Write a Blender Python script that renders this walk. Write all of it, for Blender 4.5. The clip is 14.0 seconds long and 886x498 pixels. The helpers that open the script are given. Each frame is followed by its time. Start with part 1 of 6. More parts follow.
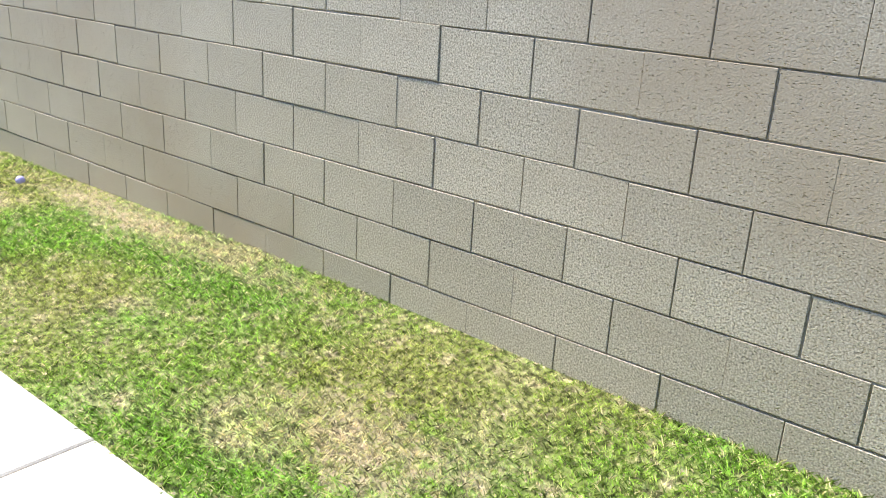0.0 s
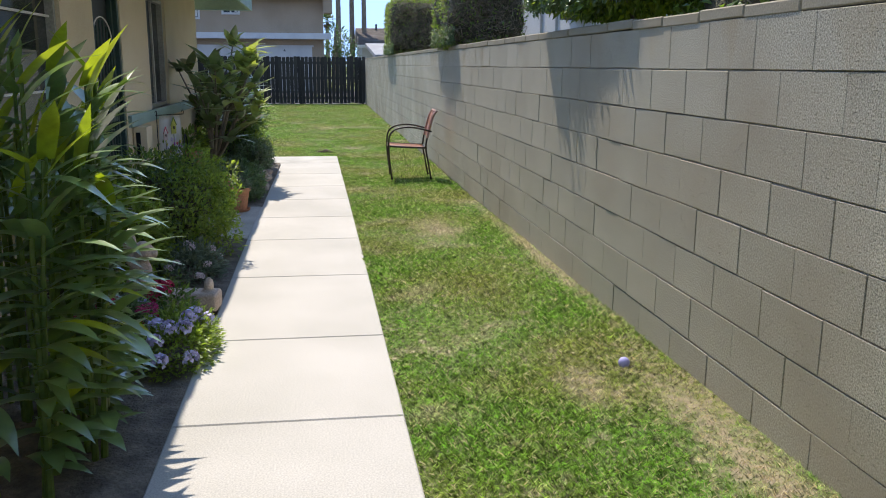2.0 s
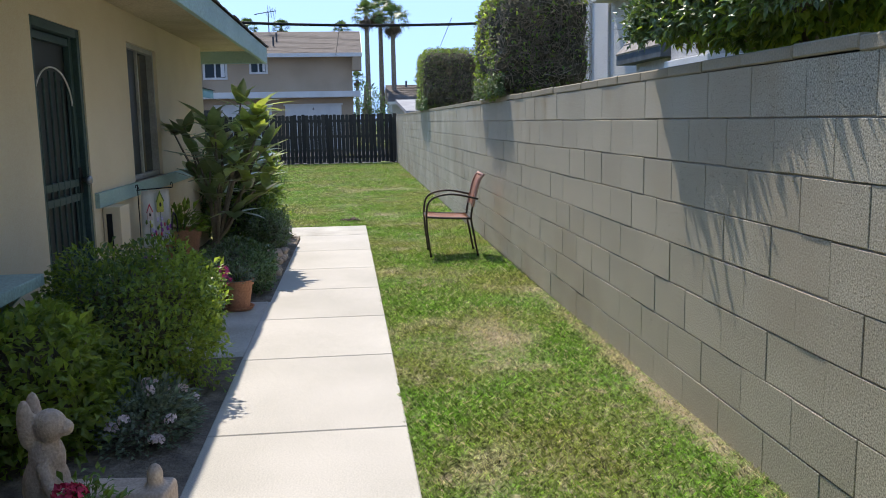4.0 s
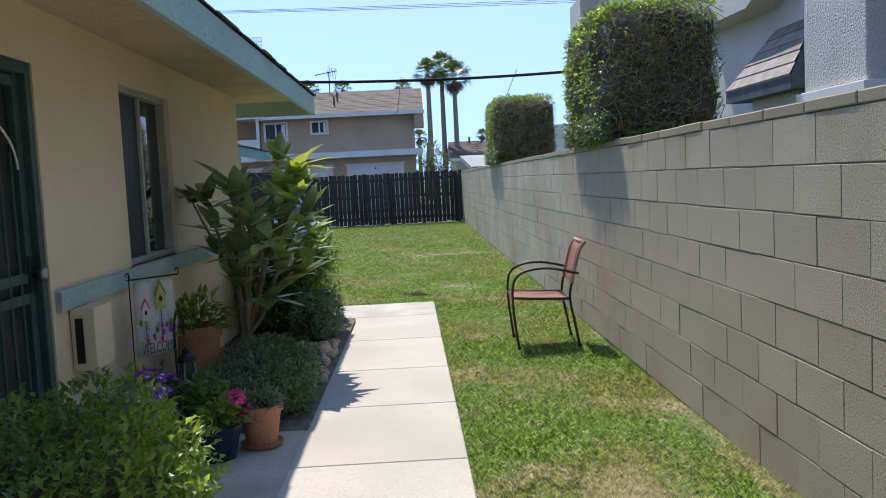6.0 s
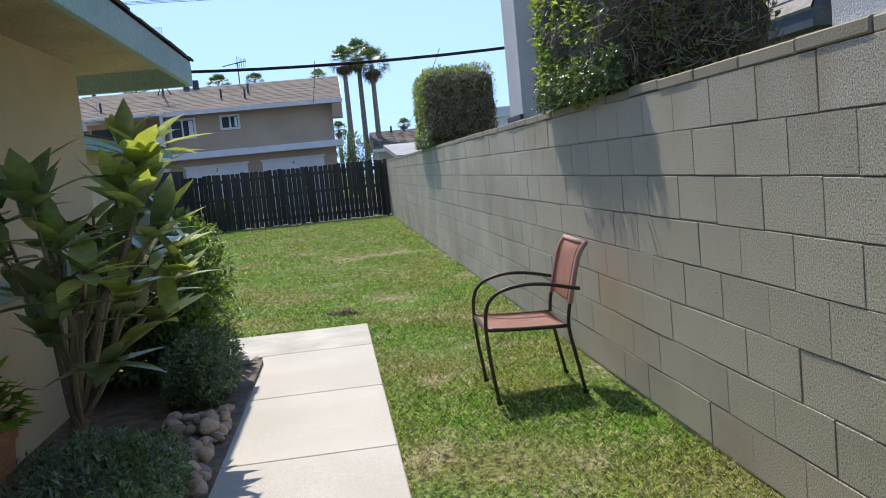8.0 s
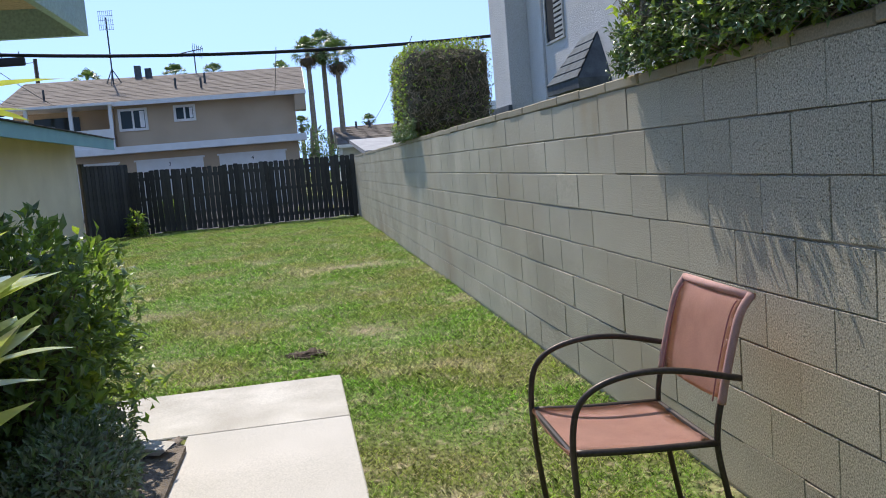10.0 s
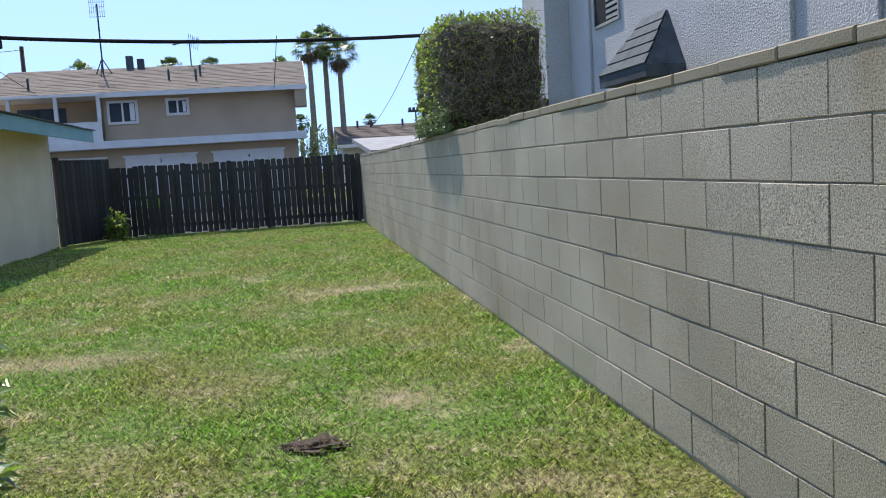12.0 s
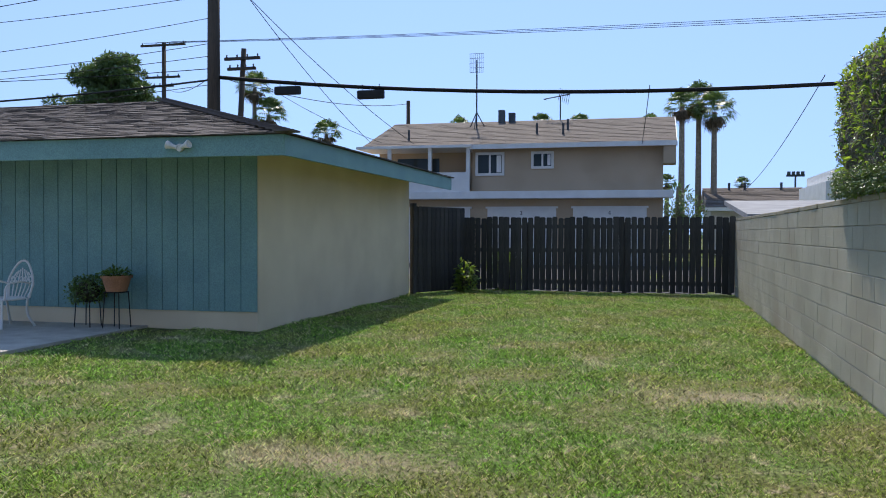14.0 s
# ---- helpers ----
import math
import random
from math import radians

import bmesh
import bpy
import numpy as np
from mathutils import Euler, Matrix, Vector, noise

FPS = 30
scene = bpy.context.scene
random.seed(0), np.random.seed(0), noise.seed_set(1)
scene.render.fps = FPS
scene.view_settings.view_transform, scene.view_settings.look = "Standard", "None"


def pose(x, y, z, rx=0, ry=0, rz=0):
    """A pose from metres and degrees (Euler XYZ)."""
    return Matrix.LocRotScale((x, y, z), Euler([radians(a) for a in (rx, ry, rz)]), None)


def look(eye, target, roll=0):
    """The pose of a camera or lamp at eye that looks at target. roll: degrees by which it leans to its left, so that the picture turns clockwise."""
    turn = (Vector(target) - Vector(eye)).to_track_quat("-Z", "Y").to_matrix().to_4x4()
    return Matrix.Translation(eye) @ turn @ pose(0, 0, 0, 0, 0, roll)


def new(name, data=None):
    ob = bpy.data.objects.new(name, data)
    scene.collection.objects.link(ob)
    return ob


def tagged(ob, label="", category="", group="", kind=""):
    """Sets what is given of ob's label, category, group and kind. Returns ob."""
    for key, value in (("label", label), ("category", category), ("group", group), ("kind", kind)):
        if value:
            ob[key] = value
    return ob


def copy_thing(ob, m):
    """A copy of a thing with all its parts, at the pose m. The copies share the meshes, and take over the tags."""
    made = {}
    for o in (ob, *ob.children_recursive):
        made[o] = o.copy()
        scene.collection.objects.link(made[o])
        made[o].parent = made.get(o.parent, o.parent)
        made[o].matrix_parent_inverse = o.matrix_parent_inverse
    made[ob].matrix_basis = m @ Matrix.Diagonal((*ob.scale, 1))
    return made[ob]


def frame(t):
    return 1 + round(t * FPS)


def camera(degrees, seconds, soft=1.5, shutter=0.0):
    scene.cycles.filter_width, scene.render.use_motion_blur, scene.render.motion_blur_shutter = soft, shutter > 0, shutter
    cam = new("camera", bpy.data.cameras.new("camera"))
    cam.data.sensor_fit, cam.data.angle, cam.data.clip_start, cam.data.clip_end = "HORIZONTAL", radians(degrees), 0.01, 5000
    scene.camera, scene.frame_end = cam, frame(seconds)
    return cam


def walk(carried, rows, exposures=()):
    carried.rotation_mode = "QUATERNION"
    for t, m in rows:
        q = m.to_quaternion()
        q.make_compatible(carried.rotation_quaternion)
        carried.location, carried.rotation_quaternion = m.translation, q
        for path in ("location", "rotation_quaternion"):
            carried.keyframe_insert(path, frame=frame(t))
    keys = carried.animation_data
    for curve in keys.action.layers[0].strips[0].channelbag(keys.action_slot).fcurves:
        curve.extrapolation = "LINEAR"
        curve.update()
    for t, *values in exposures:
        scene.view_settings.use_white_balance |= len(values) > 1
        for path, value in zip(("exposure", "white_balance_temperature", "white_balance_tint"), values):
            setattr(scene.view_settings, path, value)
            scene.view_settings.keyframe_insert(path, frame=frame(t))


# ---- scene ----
cam = camera(55.0, 14.0, soft=1.0)
PATH = [
    (0, (0.613, -0.411, 1.467), (-0.583, 1.052, 0.81), 3.3),
    (0.3, (0.513, -0.237, 1.509), (-0.998, 0.919, 0.894), 1.2),
    (0.5, (0.452, -0.124, 1.518), (-1.167, 0.891, 0.928), 0.2),
    (0.7, (0.401, 0.01, 1.491), (-1.35, 0.815, 0.955), -0.9),
    (1, (0.243, 0.127, 1.496), (-1.603, 0.722, 1.006), -0.8),
    (1.5, (-0.205, 0.261, 1.491), (-2.093, 0.714, 1.008), -1.1),
    (2, (-0.729, 0.354, 1.435), (-2.665, 0.628, 1.013), 0.3),
    (2.5, (-1.248, 0.319, 1.433), (-3.195, 0.513, 1.022), 0.4),
    (3, (-1.733, 0.366, 1.429), (-3.686, 0.579, 1.052), 0.2),
    (5.5, (-4.121, 0.451, 1.443), (-6.111, 0.555, 1.271), -2.4),
    (6, (-4.657, 0.428, 1.434), (-6.649, 0.486, 1.271), -2.8),
    (6.5, (-5.232, 0.443, 1.406), (-7.224, 0.525, 1.248), -4.3),
    (7, (-5.818, 0.42, 1.397), (-7.808, 0.523, 1.221), -5.0),
    (7.5, (-6.394, 0.476, 1.386), (-8.372, 0.704, 1.191), -5.4),
    (8, (-6.973, 0.454, 1.374), (-8.95, 0.681, 1.178), -5.6),
    (10.5, (-9.748, 0.445, 1.362), (-11.709, 0.775, 1.153), -4.5),
    (11, (-10.314, 0.452, 1.365), (-12.275, 0.784, 1.158), -4.3),
    (11.5, (-10.908, 0.397, 1.355), (-12.871, 0.724, 1.15), -4.1),
    (12, (-11.469, 0.377, 1.354), (-13.432, 0.702, 1.153), -3.5),
    (12.5, (-12.089, 0.356, 1.351), (-14.068, 0.583, 1.171), -1.5),
    (13, (-12.511, 0.367, 1.334), (-14.508, 0.389, 1.231), -1.4),
    (13.5, (-13.097, 0.343, 1.335), (-15.08, 0.088, 1.282), -0.6),
    (14, (-13.645, 0.334, 1.356), (-15.584, -0.154, 1.317), 0.2),
]
EXPOSURES = [(t, stops, 6750, 13) for t, stops in ((0, 2.3), (0.3, 2.1), (0.5, 1.83), (0.8, 1.5), (1.5, 1.33), (3, 1.3), (8, 1.2), (12, 1.24), (14, 0.92))]
walk(cam, [(t, look(eye, target, roll)) for t, eye, target, roll in PATH], EXPOSURES)

# ---- light ----
SUN_TO = Vector((-0.62, -0.16, 1.0)).normalized()
world = bpy.data.worlds.new("world")
scene.world = world
world.use_nodes = True
wn, wl = world.node_tree.nodes, world.node_tree.links
sky = wn.new("ShaderNodeTexSky")
sky.sky_type = "NISHITA"
sky.sun_disc = False
sky.sun_elevation = math.asin(SUN_TO.z)
sky.sun_rotation = math.atan2(SUN_TO.x, SUN_TO.y)
sky.air_density, sky.dust_density, sky.ozone_density = 0.9, 0.0, 1.2
# the pale band at the horizon is kept thin
coord, lift, norm = wn.new("ShaderNodeTexCoord"), wn.new("ShaderNodeVectorMath"), wn.new("ShaderNodeVectorMath")
lift.operation, norm.operation = "ADD", "NORMALIZE"
lift.inputs[1].default_value = (0, 0, 0.5)
wl.new(coord.outputs["Generated"], lift.inputs[0])
wl.new(lift.outputs[0], norm.inputs[0])
wl.new(norm.outputs[0], sky.inputs[0])
wl.new(sky.outputs[0], wn["Background"].inputs[0])
wn["Background"].inputs[1].default_value = 0.147
sun = new("sun", bpy.data.lights.new("sun", "SUN"))
sun.data.energy, sun.data.angle, sun.data.color = 2.5, radians(0.55), (1.0, 0.95, 0.86)
sun.matrix_world = SUN_TO.to_track_quat("Z", "Y").to_matrix().to_4x4()


# ---- materials ----
def material(name, base, dark=None, scale=6.0, fine=80.0, rough=0.85, bump=0.15, bump_dist=0.01, metal=0.0, vary=0.0,
             translucent=0.0, island=False, spec=0.3, contrast=(0.35, 0.65), stretch=None, coat=0.0):
    """A surface with a slow variation from base to dark, a fine grain, relief, and a tint that differs from piece to piece."""
    m = bpy.data.materials.new(name)
    m.use_nodes = True
    n, l = m.node_tree.nodes, m.node_tree.links
    p = n["Principled BSDF"]
    p.inputs["Roughness"].default_value = rough
    p.inputs["Metallic"].default_value = metal
    p.inputs["Specular IOR Level"].default_value = spec
    dark = dark or tuple(c * 0.75 for c in base)
    tc = n.new("ShaderNodeTexCoord")
    src = tc.outputs["Object"]
    if stretch:
        mp = n.new("ShaderNodeMapping")
        mp.inputs["Scale"].default_value = stretch
        l.new(src, mp.inputs[0])
        src = mp.outputs[0]
    big = n.new("ShaderNodeTexNoise")
    big.inputs["Scale"].default_value, big.inputs["Detail"].default_value = scale, 5
    l.new(src, big.inputs["Vector"])
    ramp = n.new("ShaderNodeValToRGB")
    ramp.color_ramp.elements[0].position, ramp.color_ramp.elements[1].position = contrast
    ramp.color_ramp.elements[0].color = (*dark, 1)
    ramp.color_ramp.elements[1].color = (*base, 1)
    l.new(big.outputs[0], ramp.inputs[0])
    small = n.new("ShaderNodeTexNoise")
    small.inputs["Scale"].default_value, small.inputs["Detail"].default_value = fine, 4
    l.new(src, small.inputs["Vector"])
    grain = n.new("ShaderNodeMix")
    grain.data_type, grain.blend_type = "RGBA", "OVERLAY"
    grain.inputs[0].default_value = 0.45
    l.new(ramp.outputs[0], grain.inputs[6])
    l.new(small.outputs[0], grain.inputs[7])
    out = grain.outputs[2]
    if vary:
        if island:
            rnd = n.new("ShaderNodeNewGeometry").outputs["Random Per Island"]
        else:
            rnd = n.new("ShaderNodeObjectInfo").outputs["Random"]
        mr = n.new("ShaderNodeMapRange")
        mr.inputs["To Min"].default_value, mr.inputs["To Max"].default_value = 1 - vary, 1 + vary
        l.new(rnd, mr.inputs[0])
        hsv = n.new("ShaderNodeHueSaturation")
        l.new(mr.outputs[0], hsv.inputs["Value"])
        l.new(out, hsv.inputs["Color"])
        out = hsv.outputs[0]
    l.new(out, p.inputs["Base Color"])
    if bump:
        b = n.new("ShaderNodeBump")
        b.inputs["Strength"].default_value, b.inputs["Distance"].default_value = bump, bump_dist
        l.new(small.outputs[0], b.inputs["Height"])
        l.new(b.outputs[0], p.inputs["Normal"])
    if coat:
        p.inputs["Coat Weight"].default_value, p.inputs["Coat Roughness"].default_value = coat, 0.28
    if translucent:
        t = n.new("ShaderNodeBsdfTranslucent")
        tint = n.new("ShaderNodeMix")
        tint.data_type, tint.blend_type = "RGBA", "MULTIPLY"
        tint.inputs[0].default_value = 1.0
        tint.inputs[7].default_value = (1.65, 1.65, 0.6, 1)
        l.new(out, tint.inputs[6])
        l.new(tint.outputs[2], t.inputs[0])
        mix = n.new("ShaderNodeMixShader")
        mix.inputs[0].default_value = translucent
        l.new(p.outputs[0], mix.inputs[1])
        l.new(t.outputs[0], mix.inputs[2])
        l.new(mix.outputs[0], n["Material Output"].inputs[0])
    return m


def lawn_material(name, blade):
    """Mown grass with patches of fresh green, olive and dry straw; the blades and the soil under them share the patches."""
    m = bpy.data.materials.new(name)
    m.use_nodes = True
    n, l = m.node_tree.nodes, m.node_tree.links
    p = n["Principled BSDF"]
    p.inputs["Roughness"].default_value = 0.6 if blade else 0.95
    p.inputs["Specular IOR Level"].default_value = 0.35 if blade else 0.1
    geo = n.new("ShaderNodeNewGeometry")

    def blotch(scale, low, high, detail=3):
        t = n.new("ShaderNodeTexNoise")
        t.inputs["Scale"].default_value, t.inputs["Detail"].default_value = scale, detail
        l.new(geo.outputs["Position"], t.inputs["Vector"])
        r = n.new("ShaderNodeMapRange")
        r.inputs["From Min"].default_value, r.inputs["From Max"].default_value = low, high
        l.new(t.outputs[0], r.inputs[0])
        return r.outputs[0]

    def mixed(fac, a, b):
        x = n.new("ShaderNodeMix")
        x.data_type = "RGBA"
        for s, v in ((0, fac), (6, a), (7, b)):
            if hasattr(v, "is_output"):
                l.new(v, x.inputs[s])
            else:
                x.inputs[s].default_value = (*v, 1)
        return x.outputs[2]

    olive, fresh, straw = ((0.31, 0.37, 0.085), (0.225, 0.405, 0.058), (0.64, 0.56, 0.38)) if blade else (
        (0.115, 0.12, 0.04), (0.08, 0.125, 0.028), (0.29, 0.235, 0.155))
    col = mixed(blotch(0.9, 0.38, 0.58), olive, fresh)
    col = mixed(blotch(1.7, 0.565, 0.80, 5), col, straw)
    col = mixed(blotch(11.0, 0.56, 0.80, 4), col, straw)
    col = mixed(blotch(52.0, 0.61, 0.74, 2), col, straw)
    tone = n.new("ShaderNodeHueSaturation")
    tm = n.new("ShaderNodeMapRange")
    tm.inputs["To Min"].default_value, tm.inputs["To Max"].default_value = 0.32, 1.6
    l.new(blotch(40.0, 0.34, 0.64, 2), tm.inputs[0])
    l.new(tm.outputs[0], tone.inputs["Value"])
    l.new(col, tone.inputs["Color"])
    col = tone.outputs[0]
    for cx, cy, sx, sy in ((-21.1, 1.0, 0.45, 1.3), (-18.5, -1.6, 0.4, 0.9), (-16.6, 0.9, 0.3, 0.35), (-8.2, 1.35, 0.9, 0.3), (-3.2, 1.85, 1.8, 0.2), (-7.2, 1.95, 3.0, 0.1), (-4.2, 1.5, 0.35, 0.15), (-1.0, 1.2, 0.5, 0.3)):
        off = n.new("ShaderNodeVectorMath")
        off.operation = "SUBTRACT"
        off.inputs[1].default_value = (cx, cy, 0)
        l.new(geo.outputs["Position"], off.inputs[0])
        div = n.new("ShaderNodeVectorMath")
        div.operation = "DIVIDE"
        div.inputs[1].default_value = (sx, sy, 10)
        l.new(off.outputs[0], div.inputs[0])
        ln = n.new("ShaderNodeVectorMath")
        ln.operation = "LENGTH"
        l.new(div.outputs[0], ln.inputs[0])
        add = n.new("ShaderNodeMath")
        add.operation = "ADD"
        l.new(ln.outputs["Value"], add.inputs[0])
        l.new(blotch(19.0, 0.3, 0.7, 5), add.inputs[1])
        r = n.new("ShaderNodeMapRange")
        r.inputs["From Min"].default_value, r.inputs["From Max"].default_value = 1.45, 0.35
        l.new(add.outputs[0], r.inputs[0])
        col = mixed(r.outputs[0], col, straw)
    if blade:
        mr = n.new("ShaderNodeMapRange")
        mr.inputs["From Min"].default_value, mr.inputs["From Max"].default_value = 0.89, 0.95
        l.new(geo.outputs["Random Per Island"], mr.inputs[0])
        col = mixed(mr.outputs[0], col, (0.50, 0.43, 0.25))
        hsv = n.new("ShaderNodeHueSaturation")
        v = n.new("ShaderNodeMapRange")
        v.inputs["To Min"].default_value, v.inputs["To Max"].default_value = 0.25, 1.9
        l.new(geo.outputs["Random Per Island"], v.inputs[0])
        l.new(v.outputs[0], hsv.inputs["Value"])
        l.new(col, hsv.inputs["Color"])
        col = hsv.outputs[0]
        t = n.new("ShaderNodeBsdfTranslucent")
        l.new(col, t.inputs[0])
        mx = n.new("ShaderNodeMixShader")
        mx.inputs[0].default_value = 0.35
        l.new(p.outputs[0], mx.inputs[1])
        l.new(t.outputs[0], mx.inputs[2])
        l.new(mx.outputs[0], n["Material Output"].inputs[0])
    else:
        b = n.new("ShaderNodeBump")
        b.inputs["Strength"].default_value = 0.6
        t = n.new("ShaderNodeTexNoise")
        t.inputs["Scale"].default_value = 60
        l.new(geo.outputs["Position"], t.inputs["Vector"])
        l.new(t.outputs[0], b.inputs["Height"])
        l.new(b.outputs[0], p.inputs["Normal"])
    l.new(col, p.inputs["Base Color"])
    return m


def block_material(name, island):
    """Grey cast concrete block: pitted face, stains of buff and rust at the large scale, each block its own tone."""
    m = material(name, (0.455, 0.42, 0.33), (0.37, 0.34, 0.26), scale=1.1, fine=150, rough=0.95, bump=0.45, bump_dist=0.005, vary=0.06, island=island)
    n, l = m.node_tree.nodes, m.node_tree.links
    p = n["Principled BSDF"]
    geo = n.new("ShaderNodeNewGeometry")
    pit = n.new("ShaderNodeTexVoronoi")
    pit.inputs["Scale"].default_value = 95
    flat = n.new("ShaderNodeMapping")
    flat.inputs["Scale"].default_value = (0.6, 1.0, 1.3)
    l.new(geo.outputs["Position"], flat.inputs[0])
    l.new(flat.outputs[0], pit.inputs["Vector"])
    mr = n.new("ShaderNodeMapRange")
    mr.inputs["From Min"].default_value, mr.inputs["From Max"].default_value = 0.1, 0.28
    l.new(pit.outputs["Distance"], mr.inputs[0])
    sel = n.new("ShaderNodeTexNoise")
    sel.inputs["Scale"].default_value = 40
    l.new(geo.outputs["Position"], sel.inputs["Vector"])
    mx = n.new("ShaderNodeMath")
    mx.operation = "MAXIMUM"
    thr = n.new("ShaderNodeMapRange")
    thr.inputs["From Min"].default_value, thr.inputs["From Max"].default_value = 0.5, 0.6
    l.new(sel.outputs[0], thr.inputs[0])
    l.new(mr.outputs[0], mx.inputs[0])
    l.new(thr.outputs[0], mx.inputs[1])
    old = p.inputs["Normal"].links[0].from_node
    b = n.new("ShaderNodeBump")
    b.inputs["Strength"].default_value, b.inputs["Distance"].default_value = 0.9, 0.006
    l.new(mx.outputs[0], b.inputs["Height"])
    l.new(old.outputs[0], b.inputs["Normal"])
    l.new(b.outputs[0], p.inputs["Normal"])
    stain = n.new("ShaderNodeTexNoise")
    stain.inputs["Scale"].default_value, stain.inputs["Detail"].default_value = 0.8, 6
    l.new(geo.outputs["Position"], stain.inputs["Vector"])
    sr = n.new("ShaderNodeMapRange")
    sr.inputs["From Min"].default_value, sr.inputs["From Max"].default_value = 0.5, 0.75
    l.new(stain.outputs[0], sr.inputs[0])
    mix = n.new("ShaderNodeMix")
    mix.data_type = "RGBA"
    mix.inputs[7].default_value = (0.34, 0.29, 0.21, 1)
    colour = p.inputs["Base Color"].links[0].from_socket
    for node in list(n):
        if node.type == "MIX" and node.blend_type == "OVERLAY":
            node.inputs[0].default_value = 0.9
            speck = n.new("ShaderNodeMapRange")
            speck.inputs["From Min"].default_value, speck.inputs["From Max"].default_value = 0.2, 0.8
            l.new(node.inputs[7].links[0].from_socket, speck.inputs[0])
            l.new(speck.outputs[0], node.inputs[7])
            break
    l.new(sr.outputs[0], mix.inputs[0])
    l.new(colour, mix.inputs[6])
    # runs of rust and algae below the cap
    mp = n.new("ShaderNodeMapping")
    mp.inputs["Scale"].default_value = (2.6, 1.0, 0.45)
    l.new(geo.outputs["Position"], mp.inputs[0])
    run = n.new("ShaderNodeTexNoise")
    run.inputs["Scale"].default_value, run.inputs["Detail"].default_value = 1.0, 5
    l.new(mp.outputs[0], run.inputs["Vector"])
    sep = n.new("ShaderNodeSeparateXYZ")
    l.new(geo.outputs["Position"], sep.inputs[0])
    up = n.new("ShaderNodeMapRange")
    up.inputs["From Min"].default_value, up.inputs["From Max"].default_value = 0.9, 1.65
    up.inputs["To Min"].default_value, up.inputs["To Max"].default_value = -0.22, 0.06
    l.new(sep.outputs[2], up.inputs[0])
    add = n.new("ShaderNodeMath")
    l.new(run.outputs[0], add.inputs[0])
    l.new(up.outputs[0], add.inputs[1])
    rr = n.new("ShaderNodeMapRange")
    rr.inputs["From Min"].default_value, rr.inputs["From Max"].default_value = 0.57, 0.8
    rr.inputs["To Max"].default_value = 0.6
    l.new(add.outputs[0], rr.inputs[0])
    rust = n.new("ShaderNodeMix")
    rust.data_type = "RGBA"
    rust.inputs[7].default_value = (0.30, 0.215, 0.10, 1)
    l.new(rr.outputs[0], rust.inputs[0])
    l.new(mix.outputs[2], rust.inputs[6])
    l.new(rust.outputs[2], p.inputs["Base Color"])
    return m


def glass_material(name, tint=(0.02, 0.03, 0.03), gloss=0.9):
    m = bpy.data.materials.new(name)
    m.use_nodes = True
    p = m.node_tree.nodes["Principled BSDF"]
    p.inputs["Base Color"].default_value = (*tint, 1)
    p.inputs["Roughness"].default_value = 0.03
    p.inputs["Specular IOR Level"].default_value = gloss
    return m


